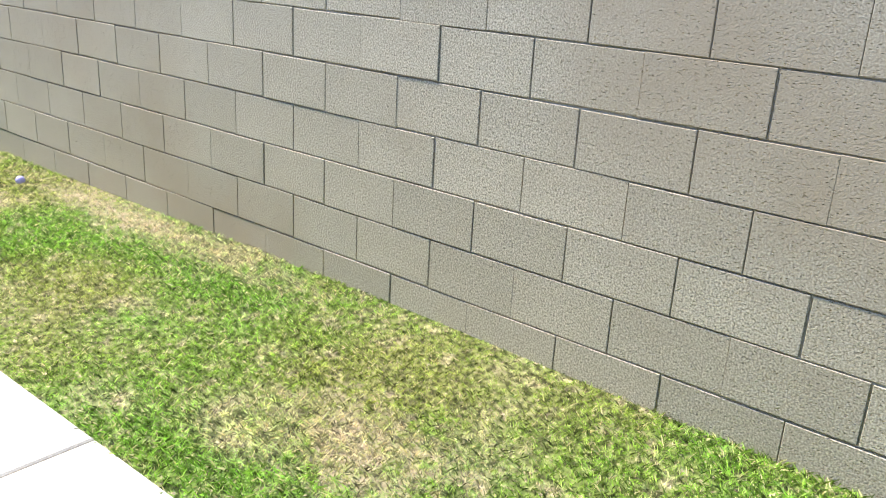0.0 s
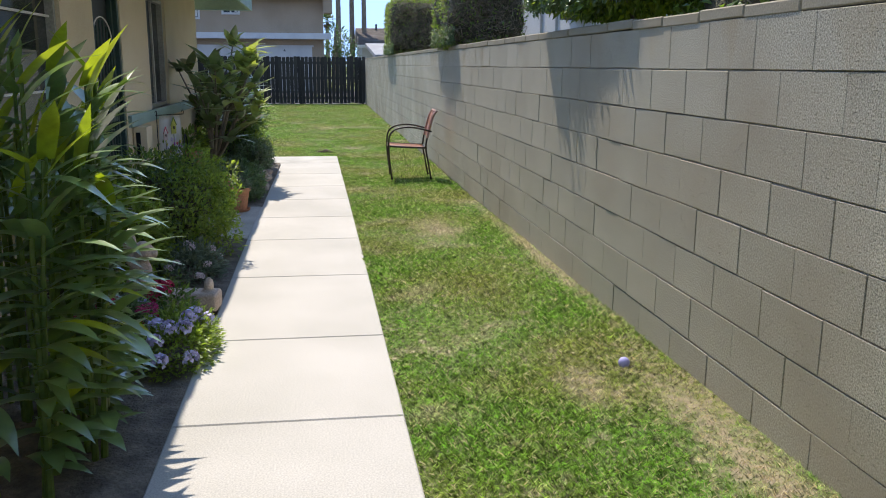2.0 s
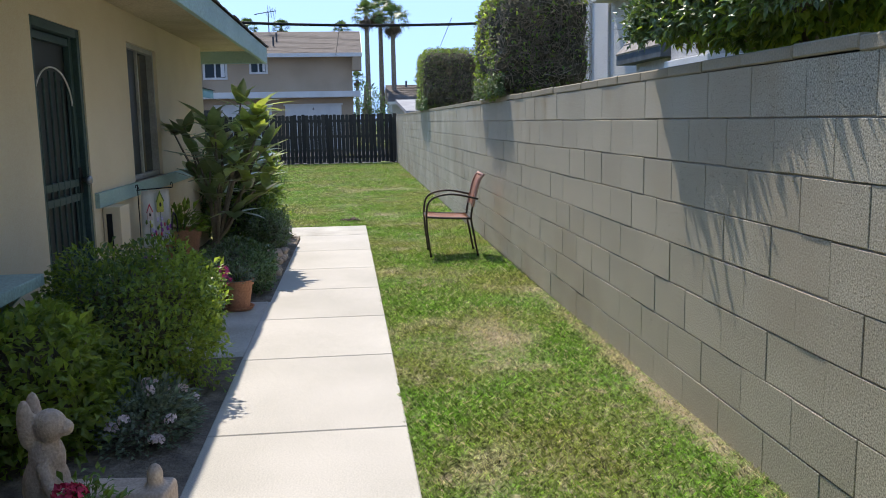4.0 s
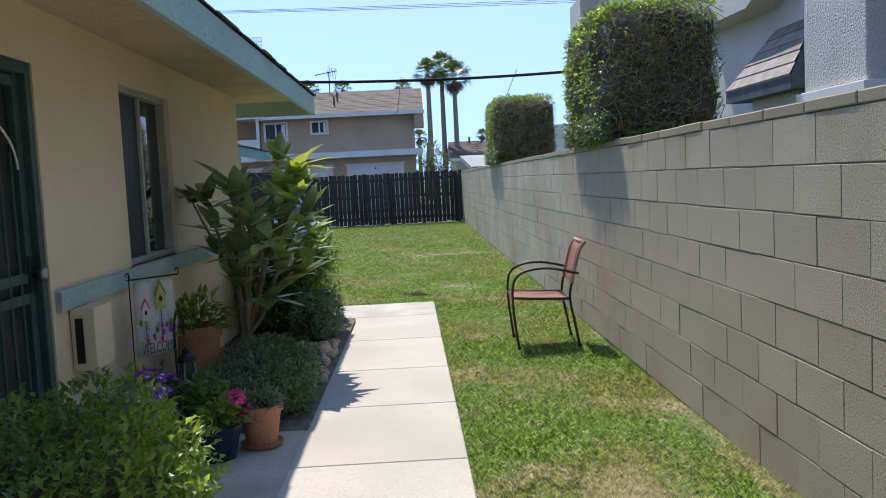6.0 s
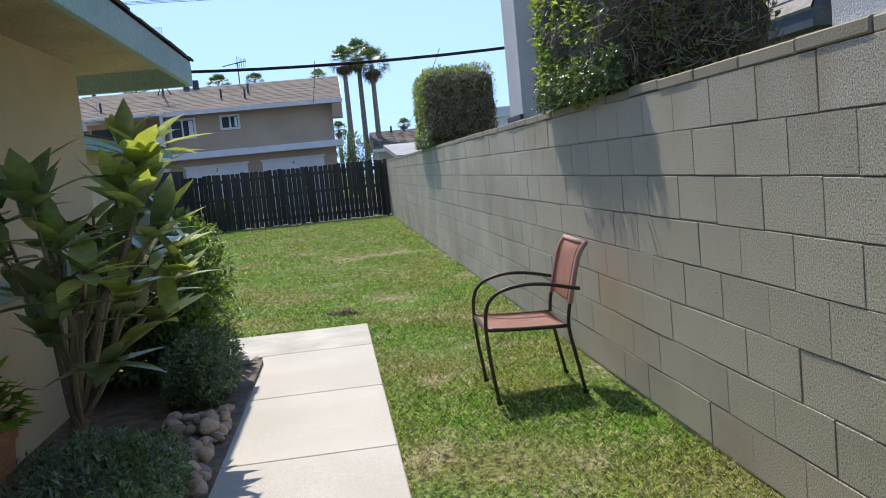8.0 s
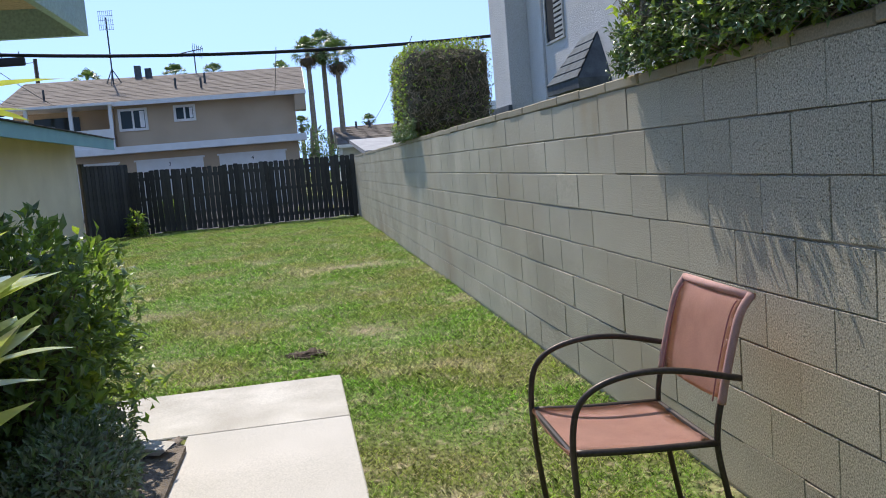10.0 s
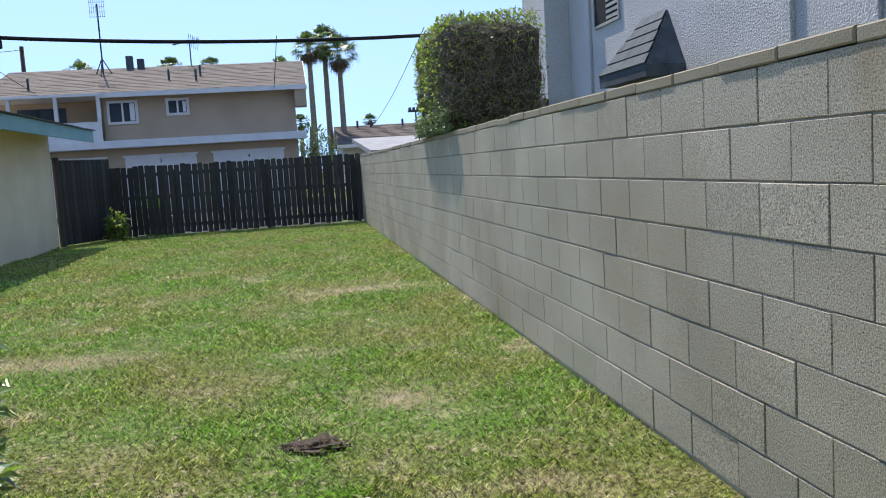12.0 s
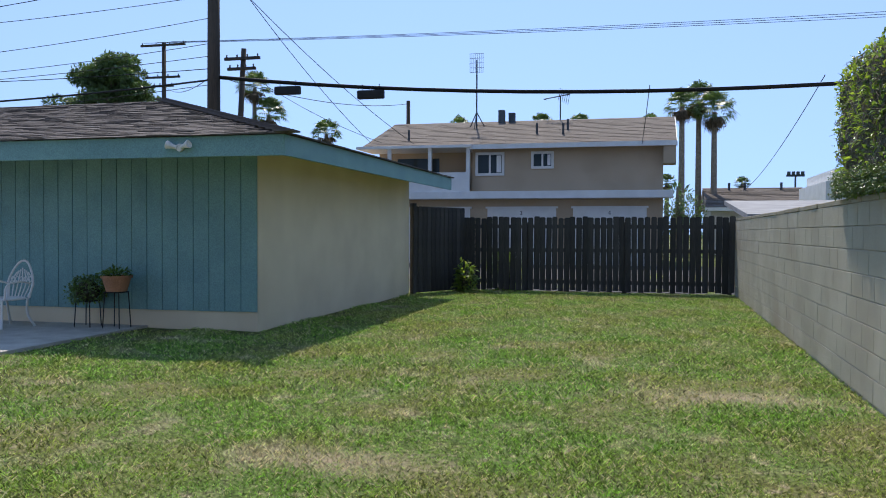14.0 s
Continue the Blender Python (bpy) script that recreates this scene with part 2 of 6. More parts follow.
M = {
    "soil": material("soil", (0.22, 0.18, 0.14), (0.11, 0.09, 0.07), 9, 60, bump=0.8, bump_dist=0.02),
    "lawn": lawn_material("lawn_soil", False),
    "grass": lawn_material("grass_blade", True),
    "concrete": material("concrete", (0.49, 0.465, 0.42), (0.42, 0.40, 0.355), 1.3, 140, bump=0.12, bump_dist=0.003, vary=0.03),
    "old_concrete": material("old_concrete", (0.50, 0.475, 0.42), (0.37, 0.345, 0.295), 2.5, 110, bump=0.25, bump_dist=0.004),
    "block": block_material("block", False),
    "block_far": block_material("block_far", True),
    "mortar": material("mortar", (0.47, 0.435, 0.37), (0.34, 0.31, 0.26), 3, 120, bump=0.4),
    "cap": material("cap", (0.345, 0.32, 0.26), (0.26, 0.215, 0.13), 1.6, 120, bump=0.5, bump_dist=0.005, vary=0.06),
    "stucco": material("stucco", (0.78, 0.66, 0.47), (0.70, 0.585, 0.41), 1.2, 170, bump=0.45, bump_dist=0.004),
    "stucco_far": material("stucco_far", (0.52, 0.40, 0.28), (0.46, 0.35, 0.24), 0.8, 40, bump=0.2),
    "white_stucco": material("white_stucco", (0.57, 0.56, 0.535), (0.50, 0.49, 0.465), 1.0, 45, bump=0.8, bump_dist=0.02),
    "teal": material("teal", (0.20, 0.37, 0.36), (0.165, 0.315, 0.315), 2.0, 60, rough=0.6, bump=0.15, vary=0.03),
    "teal_light": material("teal_light", (0.36, 0.50, 0.47), (0.30, 0.44, 0.42), 2.0, 60, rough=0.6, bump=0.2),
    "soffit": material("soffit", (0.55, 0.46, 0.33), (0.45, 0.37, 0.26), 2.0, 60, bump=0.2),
    "shingle": material("shingle", (0.14, 0.12, 0.108), (0.075, 0.064, 0.057), 5, 90, bump=0.6, vary=0.25, island=True),
    "shingle_far": material("shingle_far", (0.155, 0.13, 0.108), (0.12, 0.10, 0.083), 1.5, 30, bump=0.3, vary=0.07, island=True),
    "tile_roof": material("tile_roof", (0.30, 0.27, 0.25), (0.20, 0.18, 0.16), 6, 70, bump=0.5, vary=0.2),
    "slate": material("slate", (0.09, 0.11, 0.12), (0.06, 0.07, 0.08), 6, 70, bump=0.4, vary=0.2),
    "fence": material("fence", (0.075, 0.070, 0.064), (0.038, 0.036, 0.034), 4, 60, bump=0.4, vary=0.25, stretch=(1, 1, 0.15)),
    "white": material("white", (0.80, 0.79, 0.76), (0.72, 0.71, 0.68), 2, 60, rough=0.55, bump=0.1),
    "pole": material("pole_wood", (0.10, 0.075, 0.055), (0.05, 0.04, 0.03), 3, 40, bump=0.4, stretch=(1, 1, 0.1)),
    "wire": material("wire", (0.02, 0.02, 0.02), rough=0.6, bump=0),
    "glass": glass_material("glass"),
    "glass_far": glass_material("far_glass", (0.03, 0.045, 0.05), 0.25),
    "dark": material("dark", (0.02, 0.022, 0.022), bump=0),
    "bronze": material("bronze", (0.075, 0.06, 0.05), (0.05, 0.04, 0.034), 8, 90, rough=0.42, metal=0.5, bump=0.05),
    "sling": material("sling", (0.56, 0.35, 0.325), (0.50, 0.305, 0.28), 10, 500, rough=0.8, bump=0.3, bump_dist=0.001, translucent=0.25),
    "terracotta": material("terracotta", (0.52, 0.25, 0.14), (0.42, 0.20, 0.11), 9, 70, bump=0.15, vary=0.08),
    "door": material("door_green", (0.055, 0.095, 0.088), (0.04, 0.07, 0.066), 4, 70, rough=0.45, bump=0.1),
    "iron": material("iron", (0.016, 0.016, 0.017), rough=0.5, bump=0.1),
    "metal": material("metal", (0.5, 0.5, 0.5), rough=0.35, metal=1.0, bump=0.03),
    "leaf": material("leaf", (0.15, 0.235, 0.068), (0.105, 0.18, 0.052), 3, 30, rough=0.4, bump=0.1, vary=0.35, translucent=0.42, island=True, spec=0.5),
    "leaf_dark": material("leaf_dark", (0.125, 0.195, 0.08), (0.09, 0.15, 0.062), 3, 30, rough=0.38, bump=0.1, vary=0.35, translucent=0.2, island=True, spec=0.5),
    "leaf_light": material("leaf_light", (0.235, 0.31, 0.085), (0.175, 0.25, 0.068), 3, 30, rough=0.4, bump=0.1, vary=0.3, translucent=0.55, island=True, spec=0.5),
    "leaf_long": material("leaf_long", (0.18, 0.28, 0.10), (0.13, 0.22, 0.078), 2, 25, rough=0.3, bump=0.08, vary=0.25, translucent=0.22, island=True, spec=1.0, coat=0.9),
    "leaf_grey": material("leaf_grey", (0.20, 0.245, 0.18), (0.15, 0.19, 0.13), 3, 30, rough=0.6, bump=0.1, vary=0.3, translucent=0.15, island=True),
    "twig": material("twig", (0.33, 0.275, 0.205), (0.21, 0.17, 0.125), 8, 60, bump=0.3, vary=0.2, island=True),
    "bark": material("bark", (0.28, 0.24, 0.19), (0.19, 0.16, 0.125), 6, 60, bump=0.3),
    "thatch": material("thatch", (0.16, 0.12, 0.08), (0.09, 0.07, 0.05), 4, 40, bump=0.5, vary=0.2, island=True),
    "rock": material("rock", (0.46, 0.37, 0.29), (0.32, 0.25, 0.20), 5, 70, bump=0.25, vary=0.3),
    "statue": material("statue", (0.58, 0.46, 0.36), (0.44, 0.34, 0.27), 9, 90, bump=0.4),
    "purple": material("purple_petal", (0.36, 0.11, 0.58), (0.28, 0.08, 0.46), 20, 90, bump=0, vary=0.3, translucent=0.2, island=True),
    "lilac": material("lilac_petal", (0.70, 0.64, 0.86), (0.58, 0.52, 0.80), 20, 90, bump=0, vary=0.15, island=True),
    "red": material("red_petal", (0.62, 0.06, 0.12), (0.5, 0.04, 0.10), 20, 90, bump=0, vary=0.2, island=True),
    "pink": material("pink_petal", (0.75, 0.12, 0.30), (0.65, 0.08, 0.24), 20, 90, bump=0, vary=0.2, island=True),
    "pale": material("pale_petal", (0.78, 0.66, 0.66), (0.68, 0.55, 0.56), 20, 90, bump=0, vary=0.15, island=True),
    "blue_glaze": material("blue_glaze", (0.02, 0.03, 0.07), (0.015, 0.02, 0.05), 5, 40, rough=0.15, bump=0.03),
    "grey_glaze": material("grey_glaze", (0.13, 0.15, 0.14), (0.09, 0.10, 0.10), 5, 40, rough=0.5, bump=0.1),
    "brass": material("lamp_grey", (0.45, 0.44, 0.40), (0.35, 0.34, 0.30), 6, 60, rough=0.5, bump=0.05),
    "asphalt": material("asphalt", (0.055, 0.055, 0.055), (0.04, 0.04, 0.04), 2, 120, bump=0.4),
    "cloth": material("flag_cloth", (0.86, 0.86, 0.85), (0.80, 0.80, 0.79), 8, 200, bump=0.1),
    "yellow": material("yellow_paint", (0.55, 0.55, 0.12), bump=0),
    "ball": material("ball_lilac", (0.42, 0.40, 0.72), rough=0.5, bump=0),
}


# ---- building tools ----
def part(name, bm, mat, parent=None, label="", smooth=False, loc=None):
    """Links a bmesh as one mesh object, under a thing or a part when a parent is given."""
    me = bpy.data.meshes.new(name)
    bm.to_mesh(me)
    bm.free()
    if smooth:
        me.polygons.foreach_set("use_smooth", [True] * len(me.polygons))
    me.materials.append(mat if not isinstance(mat, str) else M[mat])
    ob = new(name, me)
    if parent:
        ob.parent = parent
    if loc:
        ob.location = loc
    if label:
        tagged(ob, label)
    return ob


def shared(name, me, parent, loc, rot=None, scale=None):
    ob = new(name, me)
    ob.parent = parent
    ob.location = loc
    if rot:
        ob.rotation_euler = rot
    if scale:
        ob.scale = scale
    return ob


def thing(name, label, category, loc=(0, 0, 0), group="", kind="", rz=0.0):
    ob = new(name)
    ob.location = loc
    ob.rotation_euler = (0, 0, radians(rz))
    ob.empty_display_size = 0.1
    return tagged(ob, label, category, group, kind)


def box(bm, x0, x1, y0, y1, z0, z1, bevel=0.0):
    r = bmesh.ops.create_cube(bm, size=1)
    vs = r["verts"]
    for v in vs:
        v.co = Vector(((x0 + x1) / 2 + v.co.x * (x1 - x0), (y0 + y1) / 2 + v.co.y * (y1 - y0), (z0 + z1) / 2 + v.co.z * (z1 - z0)))
    if bevel:
        es = list({e for v in vs for e in v.link_edges})
        bmesh.ops.bevel(bm, geom=es, offset=bevel, segments=2, affect="EDGES", profile=0.6)
    return bm


def boxed(*a, bevel=0.0):
    return box(bmesh.new(), *a, bevel=bevel)


def prism(points, y0, y1, axis="y"):
    """A solid with the outline points (u, z), drawn along y, or (u=y) along x."""
    bm = bmesh.new()
    rings = []
    for w in (y0, y1):
        rings.append([bm.verts.new((u, w, z) if axis == "y" else (w, u, z)) for u, z in points])
    n = len(points)
    bm.faces.new(rings[0])
    bm.faces.new(rings[1][::-1])
    for i in range(n):
        bm.faces.new((rings[0][i], rings[1][i], rings[1][(i + 1) % n], rings[0][(i + 1) % n]))
    bmesh.ops.recalc_face_normals(bm, faces=bm.faces)
    return bm


def tube(bm, pts, r0, r1=None, sides=8, cap=True):
    """A round bar along the points, tapering from r0 to r1."""
    r1 = r0 if r1 is None else r1
    pts = [Vector(p) for p in pts]
    rings, up = [], None
    for i, p in enumerate(pts):
        d = (pts[min(i + 1, len(pts) - 1)] - pts[max(i - 1, 0)]).normalized()
        if up is None:
            up = d.orthogonal().normalized()
        up = (up - d * up.dot(d)).normalized()
        side = d.cross(up)
        r = r0 + (r1 - r0) * i / max(1, len(pts) - 1)
        rings.append([bm.verts.new(p + (up * math.cos(a) + side * math.sin(a)) * r) for a in [2 * math.pi * k / sides for k in range(sides)]])
    for a, b in zip(rings, rings[1:]):
        for k in range(sides):
            bm.faces.new((a[k], a[(k + 1) % sides], b[(k + 1) % sides], b[k]))
    if cap:
        bm.faces.new(rings[0][::-1])
        bm.faces.new(rings[-1])
    return bm


def tubed(pts, r0, r1=None, sides=8):
    return tube(bmesh.new(), pts, r0, r1, sides)


def curve_points(pts, steps=8):
    """A smooth line through the points."""
    pts = [Vector(p) for p in pts]
    ext = [pts[0] * 2 - pts[1], *pts, pts[-1] * 2 - pts[-2]]
    out = []
    for i in range(1, len(ext) - 2):
        a, b, c, d = ext[i - 1:i + 3]
        for k in range(steps):
            t = k / steps
            out.append(0.5 * ((2 * b) + (c - a) * t + (2 * a - 5 * b + 4 * c - d) * t * t + (3 * b - a - 3 * c + d) * t ** 3))
    return out + [pts[-1]]


def lathe(profile, sides=24):
    """A turned solid with the profile (radius, z)."""
    bm = bmesh.new()
    rings = [[bm.verts.new((r * math.cos(2 * math.pi * k / sides), r * math.sin(2 * math.pi * k / sides), z)) for k in range(sides)] for r, z in profile]
    for a, b in zip(rings, rings[1:]):
        for k in range(sides):
            bm.faces.new((a[k], a[(k + 1) % sides], b[(k + 1) % sides], b[k]))
    bm.faces.new(rings[0][::-1])
    bm.faces.new(rings[-1])
    return bm


def cloud(name, verts, faces, mat, parent=None, label="", smooth=False):
    """One mesh from arrays of vertices and triangles or quads."""
    me = bpy.data.meshes.new(name)
    verts = np.asarray(verts, dtype=np.float32).reshape(-1, 3)
    faces = np.asarray(faces, dtype=np.int32)
    k = faces.shape[1]
    me.vertices.add(len(verts))
    me.vertices.foreach_set("co", verts.ravel())
    me.loops.add(faces.size)
    me.loops.foreach_set("vertex_index", faces.ravel())
    me.polygons.add(len(faces))
    me.polygons.foreach_set("loop_start", np.arange(0, faces.size, k, dtype=np.int32))
    me.update(calc_edges=True)
    me.polygons.foreach_set("use_smooth", np.full(len(faces), smooth, dtype=bool))
    me.materials.append(M[mat])
    ob = new(name, me)
    if parent:
        ob.parent = parent
    if label:
        tagged(ob, label)
    return ob


def leaf_arrays(rng, centre, axis, normal, length, width, droop=0.15):
    """Folded leaves: six vertices and four quads-as-triangles each, from arrays of base points, directions and normals."""
    n = len(centre)
    axis = axis / np.linalg.norm(axis, axis=1, keepdims=True)
    side = np.cross(axis, normal)
    side /= np.linalg.norm(side, axis=1, keepdims=True) + 1e-9
    nor = np.cross(side, axis)
    L, Wd = length[:, None], width[:, None]
    mid = centre + axis * L * 0.5 + nor * L * 0.06
    v = np.stack([centre, mid - side * Wd * 0.5 + nor * Wd * 0.15, mid - nor * L * 0.02, mid + side * Wd * 0.5 + nor * Wd * 0.15,
                  centre + axis * L - nor * L * droop], axis=1)
    f = np.array([[0, 2, 1], [0, 3, 2], [1, 2, 4], [2, 3, 4]])
    faces = (np.arange(n)[:, None, None] * 5 + f[None]).reshape(-1, 3)
    return v.reshape(-1, 3), faces


def unit(rng, n):
    v = rng.normal(size=(n, 3))
    return v / np.linalg.norm(v, axis=1, keepdims=True)


def foliage(name, mat, parent, points, outward, length, width, seed=1, up=0.3, label=""):
    """Leaves at the points, that turn roughly outward and up."""
    rng = np.random.default_rng(seed)
    n = len(points)
    axis = outward * 0.6 + unit(rng, n) * 0.8 + np.array([0, 0, up])
    normal = unit(rng, n) * 0.6 + np.array([0, 0, 1.0]) + outward * 0.4
    L = length * rng.uniform(0.6, 1.3, n)
    v, f = leaf_arrays(rng, points, axis, normal, L, width * rng.uniform(0.7, 1.2, n))
    return cloud(name, v, f, mat, parent, label)


# ---- ground ----
def dip(x):
    """The path and the lawn beside it sink slightly towards the path's end."""
    return -0.05 * np.exp(-((x + 15.2) / 4.2) ** 2)


def ground_height(x, y):
    """The lawn lies a little under the path and rises towards the block wall at the start of the walk."""
    k = np.clip((y - 0.7) / 1.3, 0, 1) * np.clip((x + 11) / 8, 0, 1)
    return -0.02 + 0.085 * k + dip(x) * np.clip((1.95 - y) / 0.9, 0, 1) + 0.008 * np.sin(x * 1.7 + y * 2.1) * np.cos(y * 2.9 - x * 0.6)


gx = np.concatenate([[-900, -300, -120, -60], np.arange(-40, 6.01, 0.25), [12, 40, 200, 900]])
gy = np.concatenate([[-900, -300, -100, -40, -20], np.arange(-10, 4.01, 0.25), [8, 20, 60, 300, 900]])
GX, GY = np.meshgrid(gx, gy, indexing="ij")
GZ = ground_height(GX, GY)
idx = np.arange(GX.size).reshape(GX.shape)
quads = np.stack([idx[:-1, :-1], idx[1:, :-1], idx[1:, 1:], idx[:-1, 1:]], axis=-1).reshape(-1, 4)
ground = cloud("ground", np.stack([GX, GY, GZ], axis=-1), quads, "lawn", smooth=True)
tagged(ground, "level yard ground under patchy mown grass", "ground", kind="structure")


def blades(name, x0, x1, y0, y1, density, height, width, seed, keep=None):
    """Short grass: two-triangle blades, scattered and leaning at random."""
    rng = np.random.default_rng(seed)
    n = int((x1 - x0) * (y1 - y0) * density)
    x, y = rng.uniform(x0, x1, n), rng.uniform(y0, y1, n)
    tuft = rng.random(n) < 0.75 + 0.25 * np.sin(x * 9.1) * np.sin(y * 8.3 + x)
    if keep is not None:
        tuft &= keep(x, y)
    x, y = x[tuft], y[tuft]
    n = len(x)
    z = ground_height(x, y) - 0.004
    a = rng.uniform(0, 2 * np.pi, n)
    h = height * rng.uniform(0.45, 1.25, n) * (0.8 + 0.3 * np.sin(x * 2.3 + 1) * np.cos(y * 3.1))
    lean = rng.uniform(0.3, 1.5, n) * h
    b = a + rng.uniform(-1.2, 1.2, n)
    w = width * rng.uniform(0.6, 1.3, n) / 2
    base = np.stack([x, y, z], axis=1)
    sd = np.stack([-np.sin(a), np.cos(a), np.zeros(n)], axis=1) * w[:, None]
    mid = base + np.stack([np.cos(b) * lean * 0.35, np.sin(b) * lean * 0.35, h * 0.62], axis=1)
    tip = base + np.stack([np.cos(b) * lean, np.sin(b) * lean, h], axis=1)
    v = np.stack([base - sd, base + sd, mid, tip], axis=1).reshape(-1, 3)
    f = (np.arange(n)[:, None, None] * 4 + np.array([[0, 1, 2], [1, 3, 2]])[None]).reshape(-1, 3)
    ob = cloud(name, v, f, "grass")
    return tagged(ob, "short mown green lawn grass with dry straw-coloured patches", "grass", kind="stuff")


PATH_END = -15.02


def path_right(x):
    return 0.695 + 0.0072 * x


def path_left(x):
    return -0.27 + 0.003 * x


# ---- block wall ----
H, P, FACE = 0.2032, 0.4064, 2.0
WALL_X0, WALL_X1, CAP_Z = -33.4, 3.25, 8 * H
wall = tagged(part("wall_north", boxed(WALL_X0, WALL_X1, FACE + 0.009, FACE + 0.195, -0.3, CAP_Z - 0.002), "mortar"),
              "grey concrete block garden wall with a thin cap course", "wall", kind="structure")


def block_mesh(name, w, h, depth, bevel, mat):
    """A block front: the face stands off the mortar, its edges rounded."""
    bm = bmesh.new()
    o = [(-w / 2, -h / 2), (w / 2, -h / 2), (w / 2, h / 2), (-w / 2, h / 2)]
    back = [bm.verts.new((u, depth, v)) for u, v in o]
    mid = [bm.verts.new((u, bevel, v)) for u, v in o]
    front = [bm.verts.new((u - math.copysign(bevel, u), 0, v - math.copysign(bevel, v))) for u, v in o]
    for a, b in ((back, mid), (mid, front)):
        for i in range(4):
            bm.faces.new((a[i], a[(i + 1) % 4], b[(i + 1) % 4], b[i]))
    bm.faces.new(front)
    bmesh.ops.recalc_face_normals(bm, faces=bm.faces)
    me = bpy.data.meshes.new(name)
    bm.to_mesh(me)
    bm.free()
    me.materials.append(mat)
    return me


# ---- near house ----
FY, HX1 = -1.42, -13.8
house = thing("house", "single-storey tan stucco house with light teal trim", "house")
for n, (x0, x1, z0, z1) in enumerate([(-4.6, 3.5, -0.1, 2.5), (-7.12, -4.6, -0.1, 0.74), (-7.12, -4.6, 2.22, 2.5), (-8.0, -7.12, -0.1, 2.5), (-8.95, -8.0, 2.1, 2.5),
                                      (-10.18, -8.95, -0.1, 2.5), (-11.27, -10.18, -0.1, 0.97), (-11.27, -10.18, 2.14, 2.5), (HX1, -11.27, -0.1, 2.5)]):
    part("wall", boxed(x0, x1, FY - 0.2, FY, z0, z1), "stucco", house)
part("end_wall", boxed(HX1, HX1 + 0.2, -9.0, FY - 0.2, -0.1, 2.5), "stucco", house)
part("back_wall", boxed(HX1, 3.5, -9.2, -9.0, -0.1, 2.5), "stucco", house)
part("side_wall", boxed(3.3, 3.5, -9.0, FY - 0.2, -0.1, 2.5), "stucco", house)
part("belt_trim", boxed(HX1 - 0.02, -8.99, FY, FY + 0.035, 0.855, 0.965, bevel=0.005), "teal_light", house, "light teal painted wooden belt board")
part("fascia", boxed(-14.42, 3.9, -0.70, -0.66, 2.23, 2.43, bevel=0.004), "teal_light", house, "weathered light teal fascia board")
part("fascia", boxed(-14.42, -14.38, -9.6, -0.70, 2.23, 2.43, bevel=0.004), "teal_light", house)
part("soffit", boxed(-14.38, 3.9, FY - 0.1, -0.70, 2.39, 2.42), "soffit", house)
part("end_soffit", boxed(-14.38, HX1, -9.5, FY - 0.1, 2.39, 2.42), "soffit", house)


def hip_roof(parent, x0, x1, y0, y1, z, slope, mat, thick=0.03, hip_x=True, name="roof"):
    """A hipped roof over the eaves' rectangle, its ridge along the longer side."""
    bm = bmesh.new()
    w, d = x1 - x0, y1 - y0
    half = min(w, d) / 2
    if w > d:
        r = [(x0 + half, y0 + half), (x1 - half, y0 + half)]
    else:
        r = [(x0 + half, y0 + half), (x0 + half, y1 - half)]
    rz = z + half * slope
    e = [bm.verts.new(p) for p in ((x0, y0, z), (x1, y0, z), (x1, y1, z), (x0, y1, z))]
    a, b = [bm.verts.new((*p, rz)) for p in r]
    if w > d:
        fs = [(e[0], e[1], b, a), (e[1], e[2], b), (e[2], e[3], a, b), (e[3], e[0], a)]
    else:
        fs = [(e[0], e[1], a), (e[1], e[2], b, a), (e[2], e[3], b), (e[3], e[0], a, b)]
    for f in fs:
        bm.faces.new(f)
    bm.faces.new(e[::-1])
    bmesh.ops.recalc_face_normals(bm, faces=bm.faces)
    return part(name, bm, mat, parent)


def shingles(parent, origin, along, up, length, rise, inset0, inset1, mat, course=0.14, tab=0.3, seed=1, thick=0.012):
    """Courses of roofing tabs laid up a slope; the slope narrows by the insets per metre of rise at its two ends."""
    rng = np.random.default_rng(seed)
    o, u, w = np.array(origin), np.array(along), np.array(up)
    nrm = np.cross(u, w)
    nrm = nrm / np.linalg.norm(nrm) * (1 if np.cross(u, w)[2] > 0 else -1)
    v, f = [], []
    i = 0
    while i * course < rise:
        d = i * course
        a0, a1 = inset0 * d, length - inset1 * d
        x = a0 - rng.uniform(0, tab)
        while x < a1:
            t = tab * rng.uniform(0.75, 1.25)
            s0, s1 = max(x, a0), min(x + t - 0.008, a1)
            x += t
            if s1 - s0 < 0.03:
                continue
            lift = thick * rng.uniform(0.7, 1.8)
            drop = rng.uniform(-0.006, 0.012)
            e0, e1 = d - 0.012 - drop, d + course * 1.15
            c = [o + u * s0 + w * e0 + nrm * lift, o + u * s1 + w * e0 + nrm * lift, o + u * s1 + w * e1 + nrm * 0.003, o + u * s0 + w * e1 + nrm * 0.003,
                 o + u * s0 + w * e0, o + u * s1 + w * e0]
            k = len(v)
            v += c
            f += [(k, k + 1, k + 2), (k, k + 2, k + 3), (k + 4, k + 5, k + 1), (k + 4, k + 1, k), (k + 4, k, k + 3), (k + 1, k + 5, k + 2)]
        i += 1
    return tagged(cloud("shingles", v, f, mat, parent), kind="stuff")


near_roof = hip_roof(house, -14.46, 3.95, -10.0, -0.665, 2.44, 0.27, "shingle")
up1 = (0, -1 / math.hypot(1, 0.27), 0.27 / math.hypot(1, 0.27))
shingles(near_roof, (3.9, -0.660, 2.445), (-1, 0, 0), up1, 18.38, 1.2, 0.0, 0.95, "shingle", seed=3)


